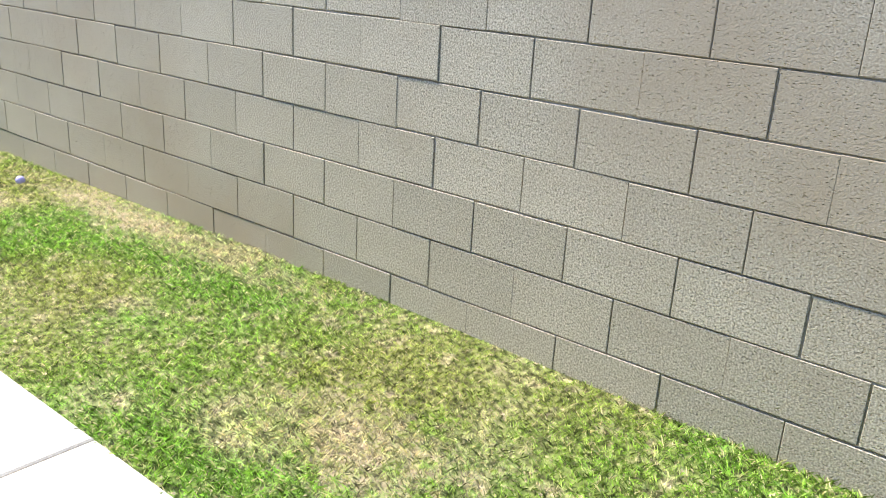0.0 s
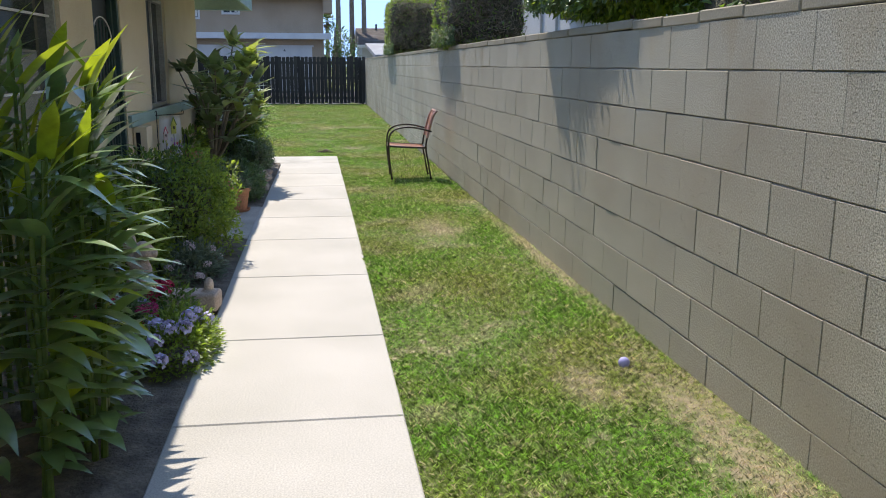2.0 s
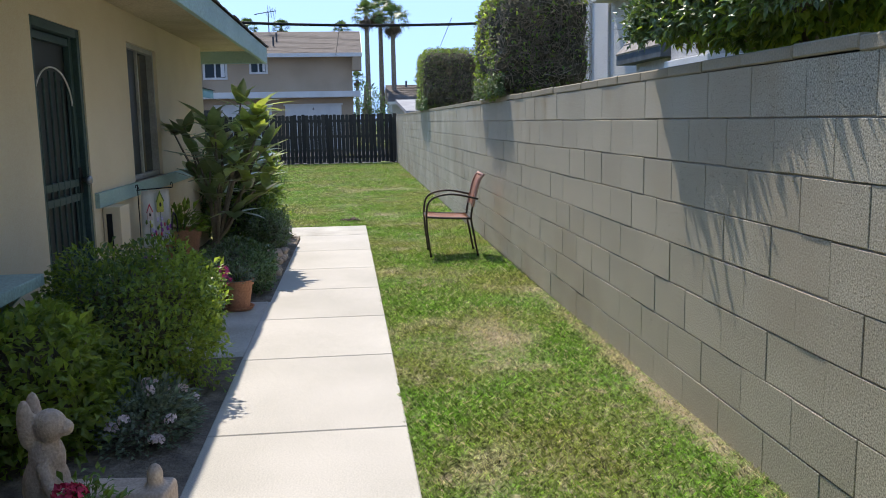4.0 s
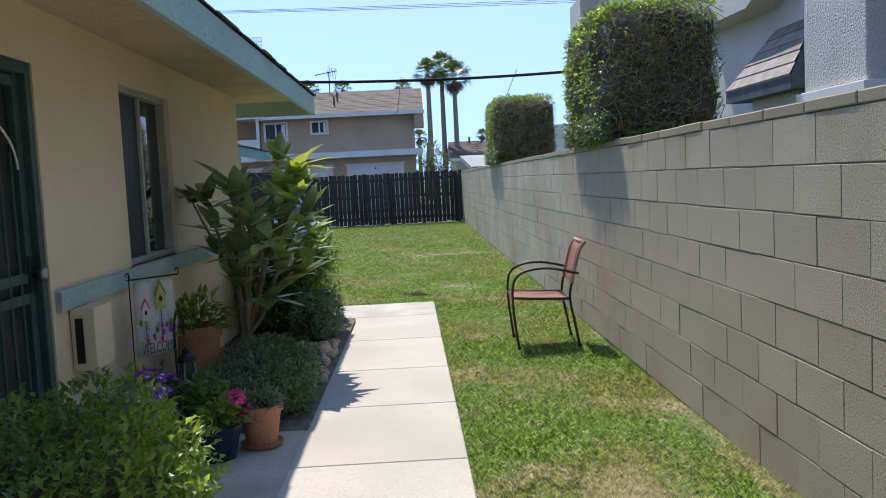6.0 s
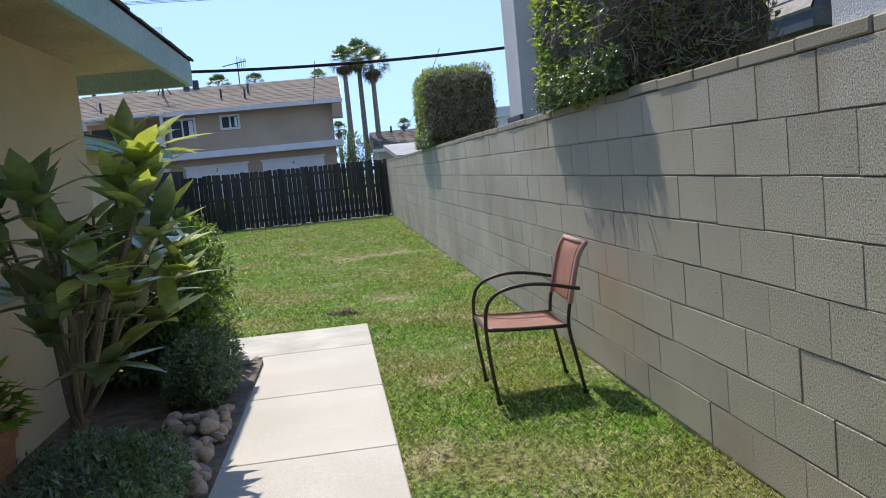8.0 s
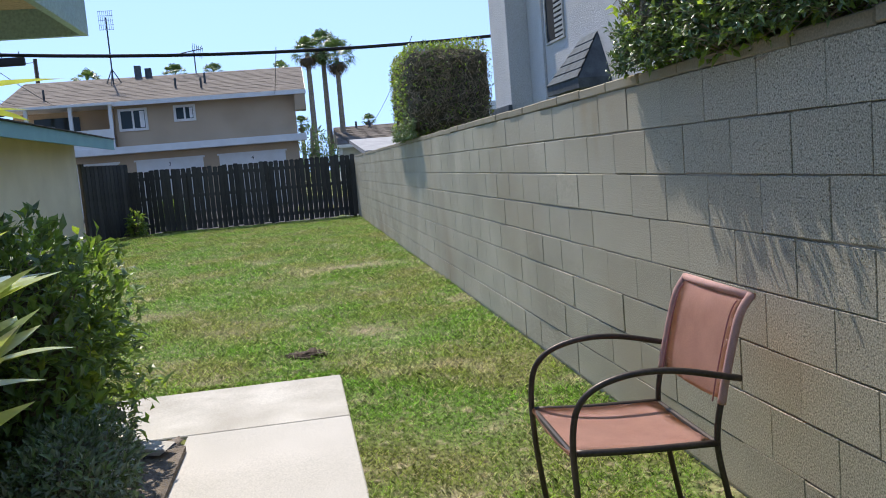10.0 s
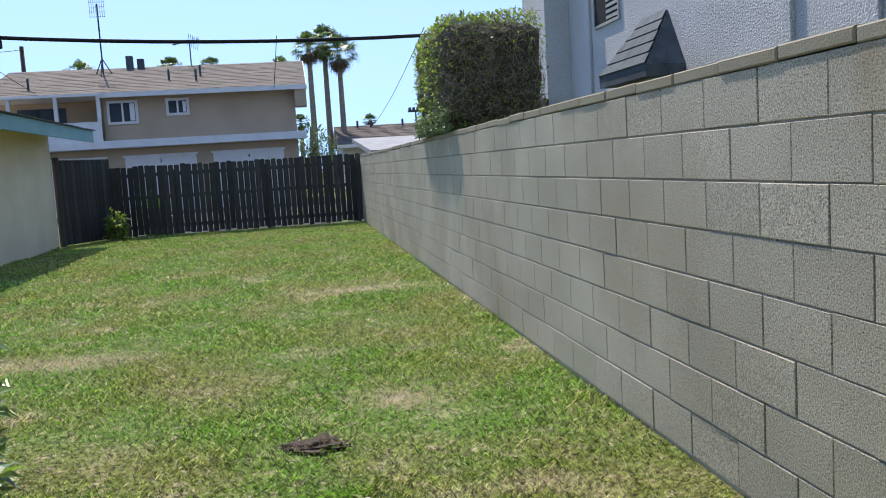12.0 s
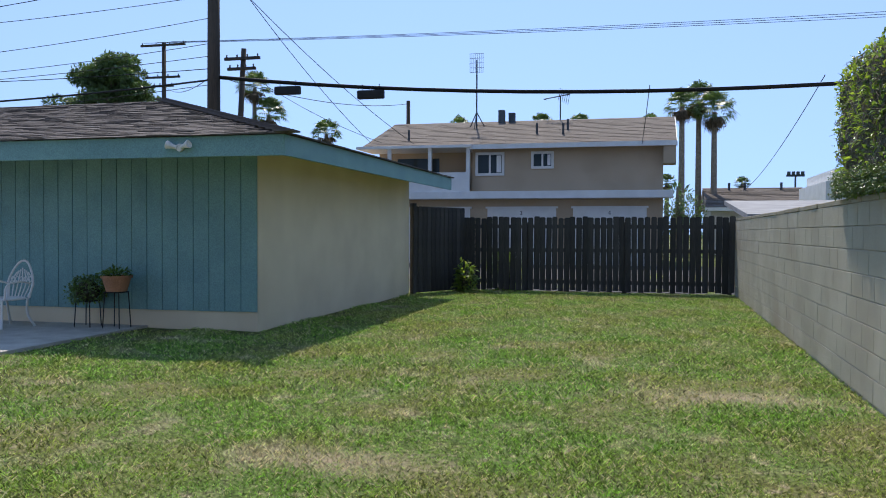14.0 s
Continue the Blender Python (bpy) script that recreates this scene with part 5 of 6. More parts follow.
M["leaf_young"] = material("leaf_young", (0.30, 0.34, 0.03), (0.22, 0.30, 0.03), 2, 25, rough=0.35, bump=0.05, vary=0.2, translucent=0.45, island=True, spec=0.5)
rnd = random.Random(4)
lily(-4.25, -0.60, [(rnd.uniform(-0.30, 0.30), rnd.uniform(-0.12, 0.14), rnd.uniform(1.1, 1.5)) for _ in range(11)], 5)
lily(-3.72, -0.61, [(rnd.uniform(-0.28, 0.26), rnd.uniform(-0.2, 0.2), rnd.uniform(1.0, 1.5)) for _ in range(10)], 6)
lily(-4.3, -1.0, [(rnd.uniform(-0.2, 0.2), rnd.uniform(-0.14, 0.14), rnd.uniform(1.2, 1.6)) for _ in range(7)], 7)


def shrub(name, label, x, y, rx, ry, h, mats, leaves, size, seed, ratio=0.5, lumps=0.18, base=0.05, power=2.6, twigs=40):
    """A leafy shrub: stems from the ground and a lumpy crown of separate leaves with gaps."""
    rng = np.random.default_rng(seed)
    ob = thing(name, label, "shrub", (x, y, -0.01))
    d = unit(rng, leaves)
    p = d / (np.abs(d) ** power).sum(axis=1, keepdims=True) ** (1 / power)
    r = 1 - 0.45 * rng.random((leaves, 1)) ** 1.8
    q = p * r * np.array([rx, ry, h * 0.5]) + np.array([0, 0, h * 0.5])
    lump = np.sin(q[:, 0] * 9 / max(rx, 0.2) * 0.5 + seed) * np.sin(q[:, 1] * 4.5 / max(ry, 0.2) + seed * 2) + 0.6 * np.sin(q[:, 2] * 11 + q[:, 0] * 7)
    q += d * lump[:, None] * lumps * min(rx, ry) + rng.normal(0, size * 0.3, q.shape)
    q[:, 2] = np.maximum(q[:, 2], base * 0.5)
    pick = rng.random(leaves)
    # the +y side draws more of the later, mostly lighter colours: painted sunlight
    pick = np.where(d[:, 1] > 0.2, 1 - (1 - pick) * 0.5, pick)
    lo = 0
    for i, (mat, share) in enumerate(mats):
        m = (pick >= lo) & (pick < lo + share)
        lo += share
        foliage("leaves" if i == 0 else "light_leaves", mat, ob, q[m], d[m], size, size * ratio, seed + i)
    bm = bmesh.new()
    rnd = random.Random(seed)
    for _ in range(twigs // 4):
        a = rnd.uniform(0, 6.28)
        tube(bm, [(0.1 * rx * math.cos(a), 0.1 * ry * math.sin(a), 0), (0.4 * rx * math.cos(a), 0.4 * ry * math.sin(a), h * 0.45), (0.75 * rx * math.cos(a + 0.3), 0.75 * ry * math.sin(a + 0.3), h * 0.8)], 0.012, 0.004, 5)
    part("stems", bm, "bark", ob)
    core = bmesh.new()
    bmesh.ops.create_icosphere(core, subdivisions=3, radius=1)
    for vv in core.verts:
        k = 1 + 0.2 * noise.noise(vv.co * 2.5 + Vector((seed, 0, 0)))
        vv.co = Vector((vv.co.x * rx * 0.62 * k, vv.co.y * ry * 0.62 * k, h * 0.47 + vv.co.z * h * 0.4 * k))
    part("inner_foliage", core, "leaf_core", ob)
    return ob


D, G, Lt, Gr = "leaf_dark", "leaf", "leaf_light", "leaf_grey"
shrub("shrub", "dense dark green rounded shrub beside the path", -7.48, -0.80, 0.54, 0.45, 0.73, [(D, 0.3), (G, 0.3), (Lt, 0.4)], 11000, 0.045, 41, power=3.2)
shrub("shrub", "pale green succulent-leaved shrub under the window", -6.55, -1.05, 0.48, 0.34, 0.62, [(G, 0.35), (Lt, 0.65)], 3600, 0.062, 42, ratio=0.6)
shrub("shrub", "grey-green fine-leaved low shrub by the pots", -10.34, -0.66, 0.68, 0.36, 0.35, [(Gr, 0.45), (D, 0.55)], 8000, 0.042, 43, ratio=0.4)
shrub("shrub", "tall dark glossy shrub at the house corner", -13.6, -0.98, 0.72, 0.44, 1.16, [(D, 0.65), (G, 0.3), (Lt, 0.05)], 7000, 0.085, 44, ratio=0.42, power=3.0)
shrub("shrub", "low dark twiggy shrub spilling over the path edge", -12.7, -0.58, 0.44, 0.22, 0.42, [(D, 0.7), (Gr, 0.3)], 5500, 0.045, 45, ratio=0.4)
shrub("weed", "small bright green weed growing at the fence foot", -32.6, -3.9, 0.24, 0.2, 0.62, [(Lt, 0.8), (G, 0.2)], 420, 0.12, 47, ratio=0.45)
shrub("shrub", "dark climbing shrub seen through the fence", -33.9, -3.15, 0.3, 0.5, 0.95, [(G, 1.0)], 900, 0.1, 48)


def blossoms(name, label, x, y, rx, ry, h, mats, heads, size, leafmat, seed, petals=9, leaves=2200):
    """A low flowering clump: fine leaves with flower heads made of many petals."""
    rng = np.random.default_rng(seed)
    ob = thing(name, label, "flowers", (x, y, -0.01))
    d = unit(rng, leaves)
    d[:, 2] = np.abs(d[:, 2])
    q = d * (1 - 0.5 * rng.random((leaves, 1)) ** 2) * np.array([rx, ry, h]) + rng.normal(0, 0.02, (leaves, 3))
    q[:, 2] = np.maximum(q[:, 2], 0.01)
    foliage("leaves", leafmat, ob, q, d, 0.04, 0.018, seed)
    hd = unit(rng, heads)
    hd[:, 2] = np.abs(hd[:, 2]) * 0.8 + 0.25
    hd /= np.linalg.norm(hd, axis=1, keepdims=True)
    hp = hd * np.array([rx, ry, h]) * 1.04
    which = rng.integers(0, len(mats), heads)
    eyes_v, eyes_f = [], []
    for i, (mat, cluster) in enumerate(mats):
        for j in np.where(which == i)[0]:
            n = petals * (4 if cluster else 1)
            dirs = unit(rng, n)
            if cluster:
                dirs[:, 2] = np.abs(dirs[:, 2]) - 0.2
                b = hp[j] + dirs * size * 0.35
                ax, nm, ln = dirs * 0.25 + np.cross(dirs, unit(rng, n)), dirs, np.full(n, size * 0.34)
            else:
                a = np.arange(n) / n * 2 * np.pi
                t1 = np.cross(hd[j], [0.3, 0.5, 0.8])
                t1 /= np.linalg.norm(t1)
                t2 = np.cross(hd[j], t1)
                ax = np.cos(a)[:, None] * t1 + np.sin(a)[:, None] * t2 + hd[j] * 0.25
                b, nm, ln = np.repeat(hp[j][None], n, 0), np.repeat(hd[j][None], n, 0), np.full(n, size * 0.5)
            vv, ff = leaf_arrays(rng, b, ax, nm, ln, ln * 0.85)
            cloud("flower_head", vv, ff, mat, ob)
            if not cluster:
                e, g = leaf_arrays(rng, b + hd[j] * 0.004, ax, nm, ln * 0.42, ln * 0.36)
                eyes_v.append(e)
                eyes_f.append(g + 5 * n * len(eyes_f))
    if eyes_v:
        tagged(cloud("eye_layer", np.concatenate(eyes_v), np.concatenate(eyes_f), "cloth", ob, "white rings of the daisies"), kind="stuff")
    return ob


blossoms("flower_clump", "lilac flower heads and green leaves at the path edge", -5.0, -0.40, 0.40, 0.19, 0.22, [("lilac", True)], 12, 0.085, "leaf_light", 51)
blossoms("flower_clump", "red and blue garden flowers in the shade", -5.22, -0.74, 0.32, 0.22, 0.23, [("red", True), ("pink", True), ("lilac", True)], 20, 0.075, "leaf_dark", 52)
blossoms("flower_clump", "single bright red flower head beside the statue", -5.5, -0.5, 0.14, 0.12, 0.27, [("red", True)], 3, 0.09, "leaf", 53, leaves=500)
blossoms("flower_clump", "pale pink flowers with grey-green leaves", -6.72, -0.58, 0.36, 0.22, 0.2, [("pale", True)], 17, 0.06, "leaf_grey", 54)
blossoms("flower_clump", "mass of purple daisies with white eyes", -9.48, -1.14, 0.40, 0.23, 0.42, [("purple", False)], 170, 0.075, "leaf_dark", 55, petals=11, leaves=3200)

# ---- big-leaved small tree ----
M["leaf_large"] = material("leaf_large", (0.20, 0.27, 0.13), (0.145, 0.205, 0.095), 2, 25, rough=0.34, bump=0.08, vary=0.25, translucent=0.22, island=True, spec=0.8, coat=0.7)
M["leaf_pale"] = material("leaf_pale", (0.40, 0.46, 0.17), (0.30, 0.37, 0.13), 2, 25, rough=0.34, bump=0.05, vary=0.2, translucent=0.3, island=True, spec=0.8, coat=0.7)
tree = thing("small_tree", "small multi-stemmed tree with large glossy leaves", "tree", (-11.36, -1.0, -0.01))
rnd = random.Random(9)
stems, lv, lf, yv, yf = bmesh.new(), [], [], [], []


def whorl(end, d, n, spread=1.0):
    """Large leaves set round the end of a twig."""
    for k in range(n):
        a = k * 2.4 + rnd.uniform(0, 0.5)
        el = rnd.uniform(-0.25, 0.85)
        dd = Vector((math.cos(a) * math.cos(el), math.sin(a) * math.cos(el), math.sin(el))) + d * 0.35
        q = end - d * rnd.uniform(0, 0.14)
        # outer upper twigs get the pale colour, which paints the sun on them
        brighter = end.y > 0.2 and end.z > 0.7 and rnd.random() < 0.6
        ribbon(yv if brighter else lv, yf if brighter else lf, q, dd, rnd.uniform(0.22, 0.36) * spread, rnd.uniform(0.085, 0.12), rnd.uniform(0.05, 0.5), fold=0.18, seg=5)


def limb(start, ends, r, n):
    """A main branch that divides toward several twig ends, each with its whorl of leaves."""
    mean = sum(ends, Vector()) / len(ends)
    split = start.lerp(mean, 0.5) + Vector((rnd.gauss(0, 0.05), rnd.gauss(0, 0.04), 0.02))
    tube(stems, curve_points([start, start.lerp(split, 0.5) + Vector((rnd.gauss(0, 0.03), 0, -0.03)), split], 5), r, r * 0.7, 7)
    for end in ends:
        mid = split.lerp(end, 0.5) + Vector((rnd.gauss(0, 0.03), rnd.gauss(0, 0.03), -0.03))
        line = curve_points([split, mid, end], 5)
        tube(stems, line, r * 0.62, r * 0.34, 6)
        whorl(end, (line[-1] - line[-3]).normalized(), n)
        low = split.lerp(end, 0.62)
        whorl(low, (end - split).normalized(), 1, 0.85)


fork = Vector((-0.05, 0.03, 0.28))
tube(stems, curve_points([(0, 0, -0.03), (-0.02, 0.0, 0.13), fork], 5), 0.055, 0.045, 9)
for k in range(7):
    a = k * 2.399 + 0.9
    c = Vector((0.72 * math.cos(a) * (0.55 + 0.06 * k), 0.12 + 0.34 * math.sin(a) - 0.1 * max(0.0, -math.cos(a)), 0.98 + 0.075 * k))
    ends = [c + Vector((rnd.uniform(-0.34, 0.34), rnd.uniform(-0.2, 0.2), dz + rnd.uniform(-0.1, 0.1))) for dz in (-0.3, 0.0, 0.24)]
    limb(fork + Vector((rnd.gauss(0, 0.02), rnd.gauss(0, 0.02), rnd.uniform(-0.12, 0.05))), ends, 0.022, 7)
limb(fork, [Vector(e) for e in ((0.02, 0.50, 1.58), (0.24, 0.54, 1.42), (-0.16, 0.54, 1.66), (0.10, 0.60, 1.26))], 0.028, 9)
limb(fork, [Vector(e) for e in ((0.14, 0.58, 0.80), (-0.06, 0.64, 0.98), (0.30, 0.46, 1.02))], 0.024, 6)
part("trunk", stems, "bark", tree, "smooth grey-brown forked stems")
cloud("leaves", lv, lf, "leaf_large", tree, smooth=True)
cloud("young_leaves", yv, yf, "leaf_pale", tree, "pale yellow-green leaves, coloured as sunlit", smooth=True)


# ---- pots and ornaments ----
def pot(label, x, y, r, h, mat, seed, plant=None, saucer=False, z=0.0):
    ob = thing("flower_pot", label, "pot", (x, y, z), group="pots on the landing")
    rim = h * 0.16
    prof = [(0.0001, 0.0), (r * 0.66, 0.0), (r * 0.92, h - rim), (r * 1.0, h - rim), (r * 1.04, h), (r * 0.92, h), (r * 0.86, h - rim), (r * 0.84, h * 0.86), (0.0001, h * 0.86)]
    part("body", lathe(prof, 28), mat, ob, smooth=False)
    soil = lathe([(0.0001, h * 0.865), (r * 0.84, h * 0.865), (r * 0.8, h * 0.89), (0.0001, h * 0.9)], 20)
    part("soil", soil, "soil", ob)
    if saucer:
        part("saucer", lathe([(0.0001, -0.0), (r * 0.85, 0.0), (r * 0.98, 0.025), (r * 0.92, 0.025), (r * 0.8, 0.008), (0.0001, 0.008)], 24), mat, ob)
    if plant:
        mats, n, size, spread, height, ratio = plant
        rng = np.random.default_rng(seed)
        d = unit(rng, n)
        d[:, 2] = np.abs(d[:, 2])
        q = d * (1 - 0.6 * rng.random((n, 1))) * np.array([spread, spread, height]) + np.array([0, 0, h * 0.92])
        foliage("plant", mats, ob, q, d, size, size * ratio, seed)
        for k in range(7):
            a = k * 0.9
            line = [(0, 0, h * 0.85), (spread * 0.3 * math.cos(a), spread * 0.3 * math.sin(a), h + height * 0.4), (spread * 0.7 * math.cos(a), spread * 0.7 * math.sin(a), h + height * 0.7)]
            part("stalk", tubed(line, 0.006, 0.003, 5), "leaf", ob)
    return ob


pot("terracotta pot with a spiky green plant on a saucer", -9.36, -0.50, 0.125, 0.235, "terracotta", 61, ("leaf_grey", 420, 0.05, 0.12, 0.09, 0.28), saucer=True, z=0.0)
geranium = pot("dark blue glazed pot with a pink geranium", -9.16, -0.69, 0.13, 0.19, "blue_glaze", 62, ("leaf_light", 90, 0.065, 0.13, 0.13, 0.9))
pot("grey glazed pot with a leafy green plant", -9.48, -0.84, 0.13, 0.22, "grey_glaze", 63, ("leaf", 110, 0.075, 0.16, 0.17, 0.9))
pot("large terracotta pot with a succulent plant", -10.62, -1.15, 0.17, 0.50, "terracotta", 64, ("leaf_light", 170, 0.10, 0.2, 0.26, 0.5))
rng = np.random.default_rng(65)
for gx_, gy_, gz_ in ((0.11, 0.13, 0.36), (-0.1, 0.12, 0.24)):
    n = 60
    d = unit(rng, n)
    v, f = leaf_arrays(rng, np.array([gx_, gy_, gz_]) + d * 0.022, d + unit(rng, n) * 0.5, d, np.full(n, 0.03), np.full(n, 0.024))
    cloud("blossom", v, f, "pink", geranium, "round pink geranium head")
    part("stalk", tubed([(gx_ * 0.3, gy_ * 0.3, 0.17), (gx_, gy_, gz_)], 0.004, sides=5), "leaf", geranium)

flag = thing("garden_flag", "white welcome flag with painted birdhouses on an iron stand", "flag", (-9.88, -1.2, -0.01), rz=-42)
flag.scale = (0.5, 1, 1)
part("pole", tubed(curve_points([(0.32, 0, 0), (0.32, 0, 0.9), (0.315, 0, 0.94), (0.30, 0, 0.955)], 5), 0.006, sides=6), "iron", flag)
for s in (-1, 1):
    part("scroll", tubed([(s * 0.335 + 0.022 * math.cos(a), 0, 0.955 + 0.022 * math.sin(a)) for a in [k * 0.5 for k in range(11)]], 0.004, sides=6), "iron", flag)
part("arm", tubed([(-0.32, 0, 0.935), (0.32, 0, 0.935)], 0.005, sides=6), "iron", flag)
bm = bmesh.new()
grid = [[bm.verts.new((-0.27 + 0.54 * i / 10, 0.012 * math.sin(i * 0.9 + j * 0.3), 0.925 - 0.47 * j / 10)) for i in range(11)] for j in range(11)]
for j in range(10):
    for i in range(10):
        bm.faces.new((grid[j][i], grid[j][i + 1], grid[j + 1][i + 1], grid[j + 1][i]))
bmesh.ops.solidify(bm, geom=bm.faces[:], thickness=0.003)
cloth = part("cloth", bm, "cloth", flag, "white printed cloth panel", smooth=True)


def flat(points, y0, y1, mat, name, label=""):
    return part(name, prism(points, y0, y1), mat, cloth, label)


def birdhouse(cx, cz, s, wallmat, roofmat):
    flat([(cx - s, cz), (cx + s, cz), (cx + s, cz + s * 1.6), (cx, cz + s * 2.6), (cx - s, cz + s * 1.6)], 0.014, 0.018, wallmat, "painted_house")
    flat([(cx - s * 1.3, cz + s * 1.45), (cx, cz + s * 2.9), (cx + s * 1.3, cz + s * 1.45), (cx + s * 1.1, cz + s * 1.35), (cx, cz + s * 2.55), (cx - s * 1.1, cz + s * 1.35)], 0.018, 0.021, roofmat, "painted_roof")
    part("painted_hole", lathe([(0.0001, 0), (s * 0.3, 0), (s * 0.3, 0.003), (0.0001, 0.003)], 12), "dark", cloth, loc=(cx, 0.02, cz + s)).rotation_euler = (radians(-90), 0, 0)
    flat([(cx - 0.006, cz - s * 3.2), (cx + 0.006, cz - s * 3.2), (cx + 0.006, cz), (cx - 0.006, cz)], 0.014, 0.017, "grey_glaze", "painted_post")


birdhouse(-0.06, 0.74, 0.062, "yellow", "leaf")
birdhouse(0.15, 0.68, 0.048, "pale", "red")
for k in range(26):
    a, b = -0.24 + 0.48 * rng.random(), 0.54 + 0.16 * rng.random()
    r = 0.012 + 0.012 * rng.random()
    flat([(a + r * math.cos(q * 1.26), b + r * math.sin(q * 1.26)) for q in range(5)], 0.0135 + 0.0002 * k, 0.0165 + 0.0002 * k, ("red", "lilac", "leaf", "yellow", "purple")[k % 5], "painted_flower")


def lettering(text, size, mat, parent, loc, rot, label=""):
    cu = bpy.data.curves.new("lettering", "FONT")
    cu.body, cu.size, cu.extrude, cu.align_x = text, size, 0.0008, "CENTER"
    cu.materials.append(M[mat])
    ob = new("lettering", cu)
    ob.parent, ob.location, ob.rotation_euler = parent, loc, rot
    return ob


lettering("WELCOME", 0.095, "grey_glaze", cloth, (0, 0.0165, 0.475), (radians(90), 0, radians(180)))

hook = thing("shepherd_hook", "black iron shepherd hook with a hanging garden lantern", "garden hook", (-9.78, -1.04, -0.01))
hp = curve_points([(0.09, 0, 0), (0.09, 0, 0.55), (0.085, 0, 0.66), (0.0, 0, 0.74), (-0.10, 0, 0.68), (-0.12, 0, 0.60), (-0.105, 0, 0.575), (-0.085, 0, 0.60)], 6)
part("rod", tubed(hp, 0.007, sides=6), "iron", hook)
lantern = thing("lantern", "tapered glass garden lantern with a dark metal cap", "lantern", (-9.9, -1.04, -0.01))
part("stand", boxed(-0.08, 0.08, -0.08, 0.08, 0.0, 0.05, bevel=0.004), "grey_glaze", lantern)
part("glass_body", lathe([(0.0001, 0.05), (0.075, 0.05), (0.045, 0.40), (0.0001, 0.40)], 4), "glass", lantern)
for k in range(4):
    a = k * math.pi / 2
    part("edge_bar", tubed([(0.078 * math.cos(a), 0.078 * math.sin(a), 0.05), (0.047 * math.cos(a), 0.047 * math.sin(a), 0.40)], 0.006, sides=5), "brass", lantern)
part("cap", lathe([(0.0001, 0.40), (0.062, 0.40), (0.05, 0.43), (0.02, 0.455), (0.024, 0.475), (0.0001, 0.49)], 12), "iron", lantern)
part("ring", tubed([(0.03 * math.cos(a), 0, 0.515 + 0.03 * math.sin(a)) for a in [k * 0.45 for k in range(15)]], 0.003, sides=5), "iron", lantern)

# rabbit statue: one plain mesh
bm = bmesh.new()


def ball_at(c, r, seg=2):
    k = bmesh.ops.create_icosphere(bm, subdivisions=seg, radius=1)["verts"]
    for v_ in k:
        v_.co = Vector((c[0] + v_.co.x * r[0], c[1] + v_.co.y * r[1], c[2] + v_.co.z * r[2]))


for c, r in (((0, 0, 0.12), (0.075, 0.085, 0.12)), ((0, 0.01, 0.22), (0.058, 0.065, 0.085)), ((0.01, 0.035, 0.335), (0.05, 0.06, 0.055)), ((0.0, 0.085, 0.322), (0.032, 0.03, 0.028)),
             ((-0.035, -0.045, 0.35), (0.024, 0.03, 0.085)), ((0.035, -0.04, 0.345), (0.024, 0.03, 0.085)), ((0.055, 0.07, 0.06), (0.05, 0.10, 0.05)), ((-0.055, 0.07, 0.06), (0.05, 0.10, 0.05))):
    ball_at(c, r, 3)
tube(bm, curve_points([(0.06, 0.02, 0.22), (0.085, 0.06, 0.14), (0.06, 0.12, 0.05)], 4), 0.024, 0.02, 8)
box(bm, -0.075, 0.075, 0.06, 0.46, 0.02, 0.12, bevel=0.02)
ball_at((0.0, 0.40, 0.15), (0.035, 0.03, 0.045), 2)
ob = part("rabbit_statue", bm, "statue", smooth=True, loc=(-5.78, -0.73, -0.008))
ob.scale = (1.12, 1.0, 1.12)
ob.rotation_euler = (0, 0, radians(-6))
rm = ob.modifiers.new("remesh", "REMESH")
rm.mode, rm.voxel_size, rm.use_smooth_shade = "VOXEL", 0.009, True
tagged(ob, "weathered brown stone rabbit statue on a plank base", "statue")

ballm = bmesh.new()
bmesh.ops.create_icosphere(ballm, subdivisions=3, radius=0.028)
tagged(part("ball", ballm, "ball", smooth=True, loc=(-4.42, 1.75, 0.055)), "small faded lilac ball lying on the grass", "ball")

rng = np.random.default_rng(77)
stone_me = []
for k in range(5):
    bm = bmesh.new()
    bmesh.ops.create_icosphere(bm, subdivisions=2, radius=1)
    for v_ in bm.verts:
        v_.co *= 1 + 0.22 * noise.noise(v_.co * 1.3 + Vector((k * 7, 0, 0)))
    me = bpy.data.meshes.new("stone")
    bm.to_mesh(me)
    bm.free()
    me.polygons.foreach_set("use_smooth", [True] * len(me.polygons))
    me.materials.append(M["rock"])
    stone_me.append(me)
for k in range(96):
    x_, y_ = -10.72 - 1.45 * rng.random(), -0.325 - 0.34 * rng.random() ** 1.3
    s = rng.uniform(0.025, 0.05)
    ob = new("stone", stone_me[k % 5])
    ob.location, ob.rotation_euler, ob.scale = (x_, y_, s * 0.5 + (0.05 if k % 3 == 0 else 0)), (rng.uniform(0, 3), rng.uniform(0, 0.5), rng.uniform(0, 6)), (s * 1.25, s, s * 0.78)
    tagged(ob, "rounded pinkish-grey river stone edging the bed", "stone", group="river stones along the path edge")

# ---- patio things ----
stand = thing("plant_stand", "thin black iron plant stand against the teal wall", "plant stand", (-24.0, -6.95, 0.015))
for sx in (-0.11, 0.11):
    for sy in (-0.11, 0.11):
        part("leg", tubed([(sx * 1.2, sy * 1.2, 0), (sx, sy, 0.5)], 0.008, sides=6), "iron", stand)
part("ring", tubed([(0.15 * math.cos(a), 0.15 * math.sin(a), 0.5) for a in [k * 0.35 for k in range(19)]], 0.008, sides=6), "iron", stand)
part("shelf", lathe([(0.0001, 0.49), (0.15, 0.49), (0.15, 0.505), (0.0001, 0.505)], 20), "iron", stand)
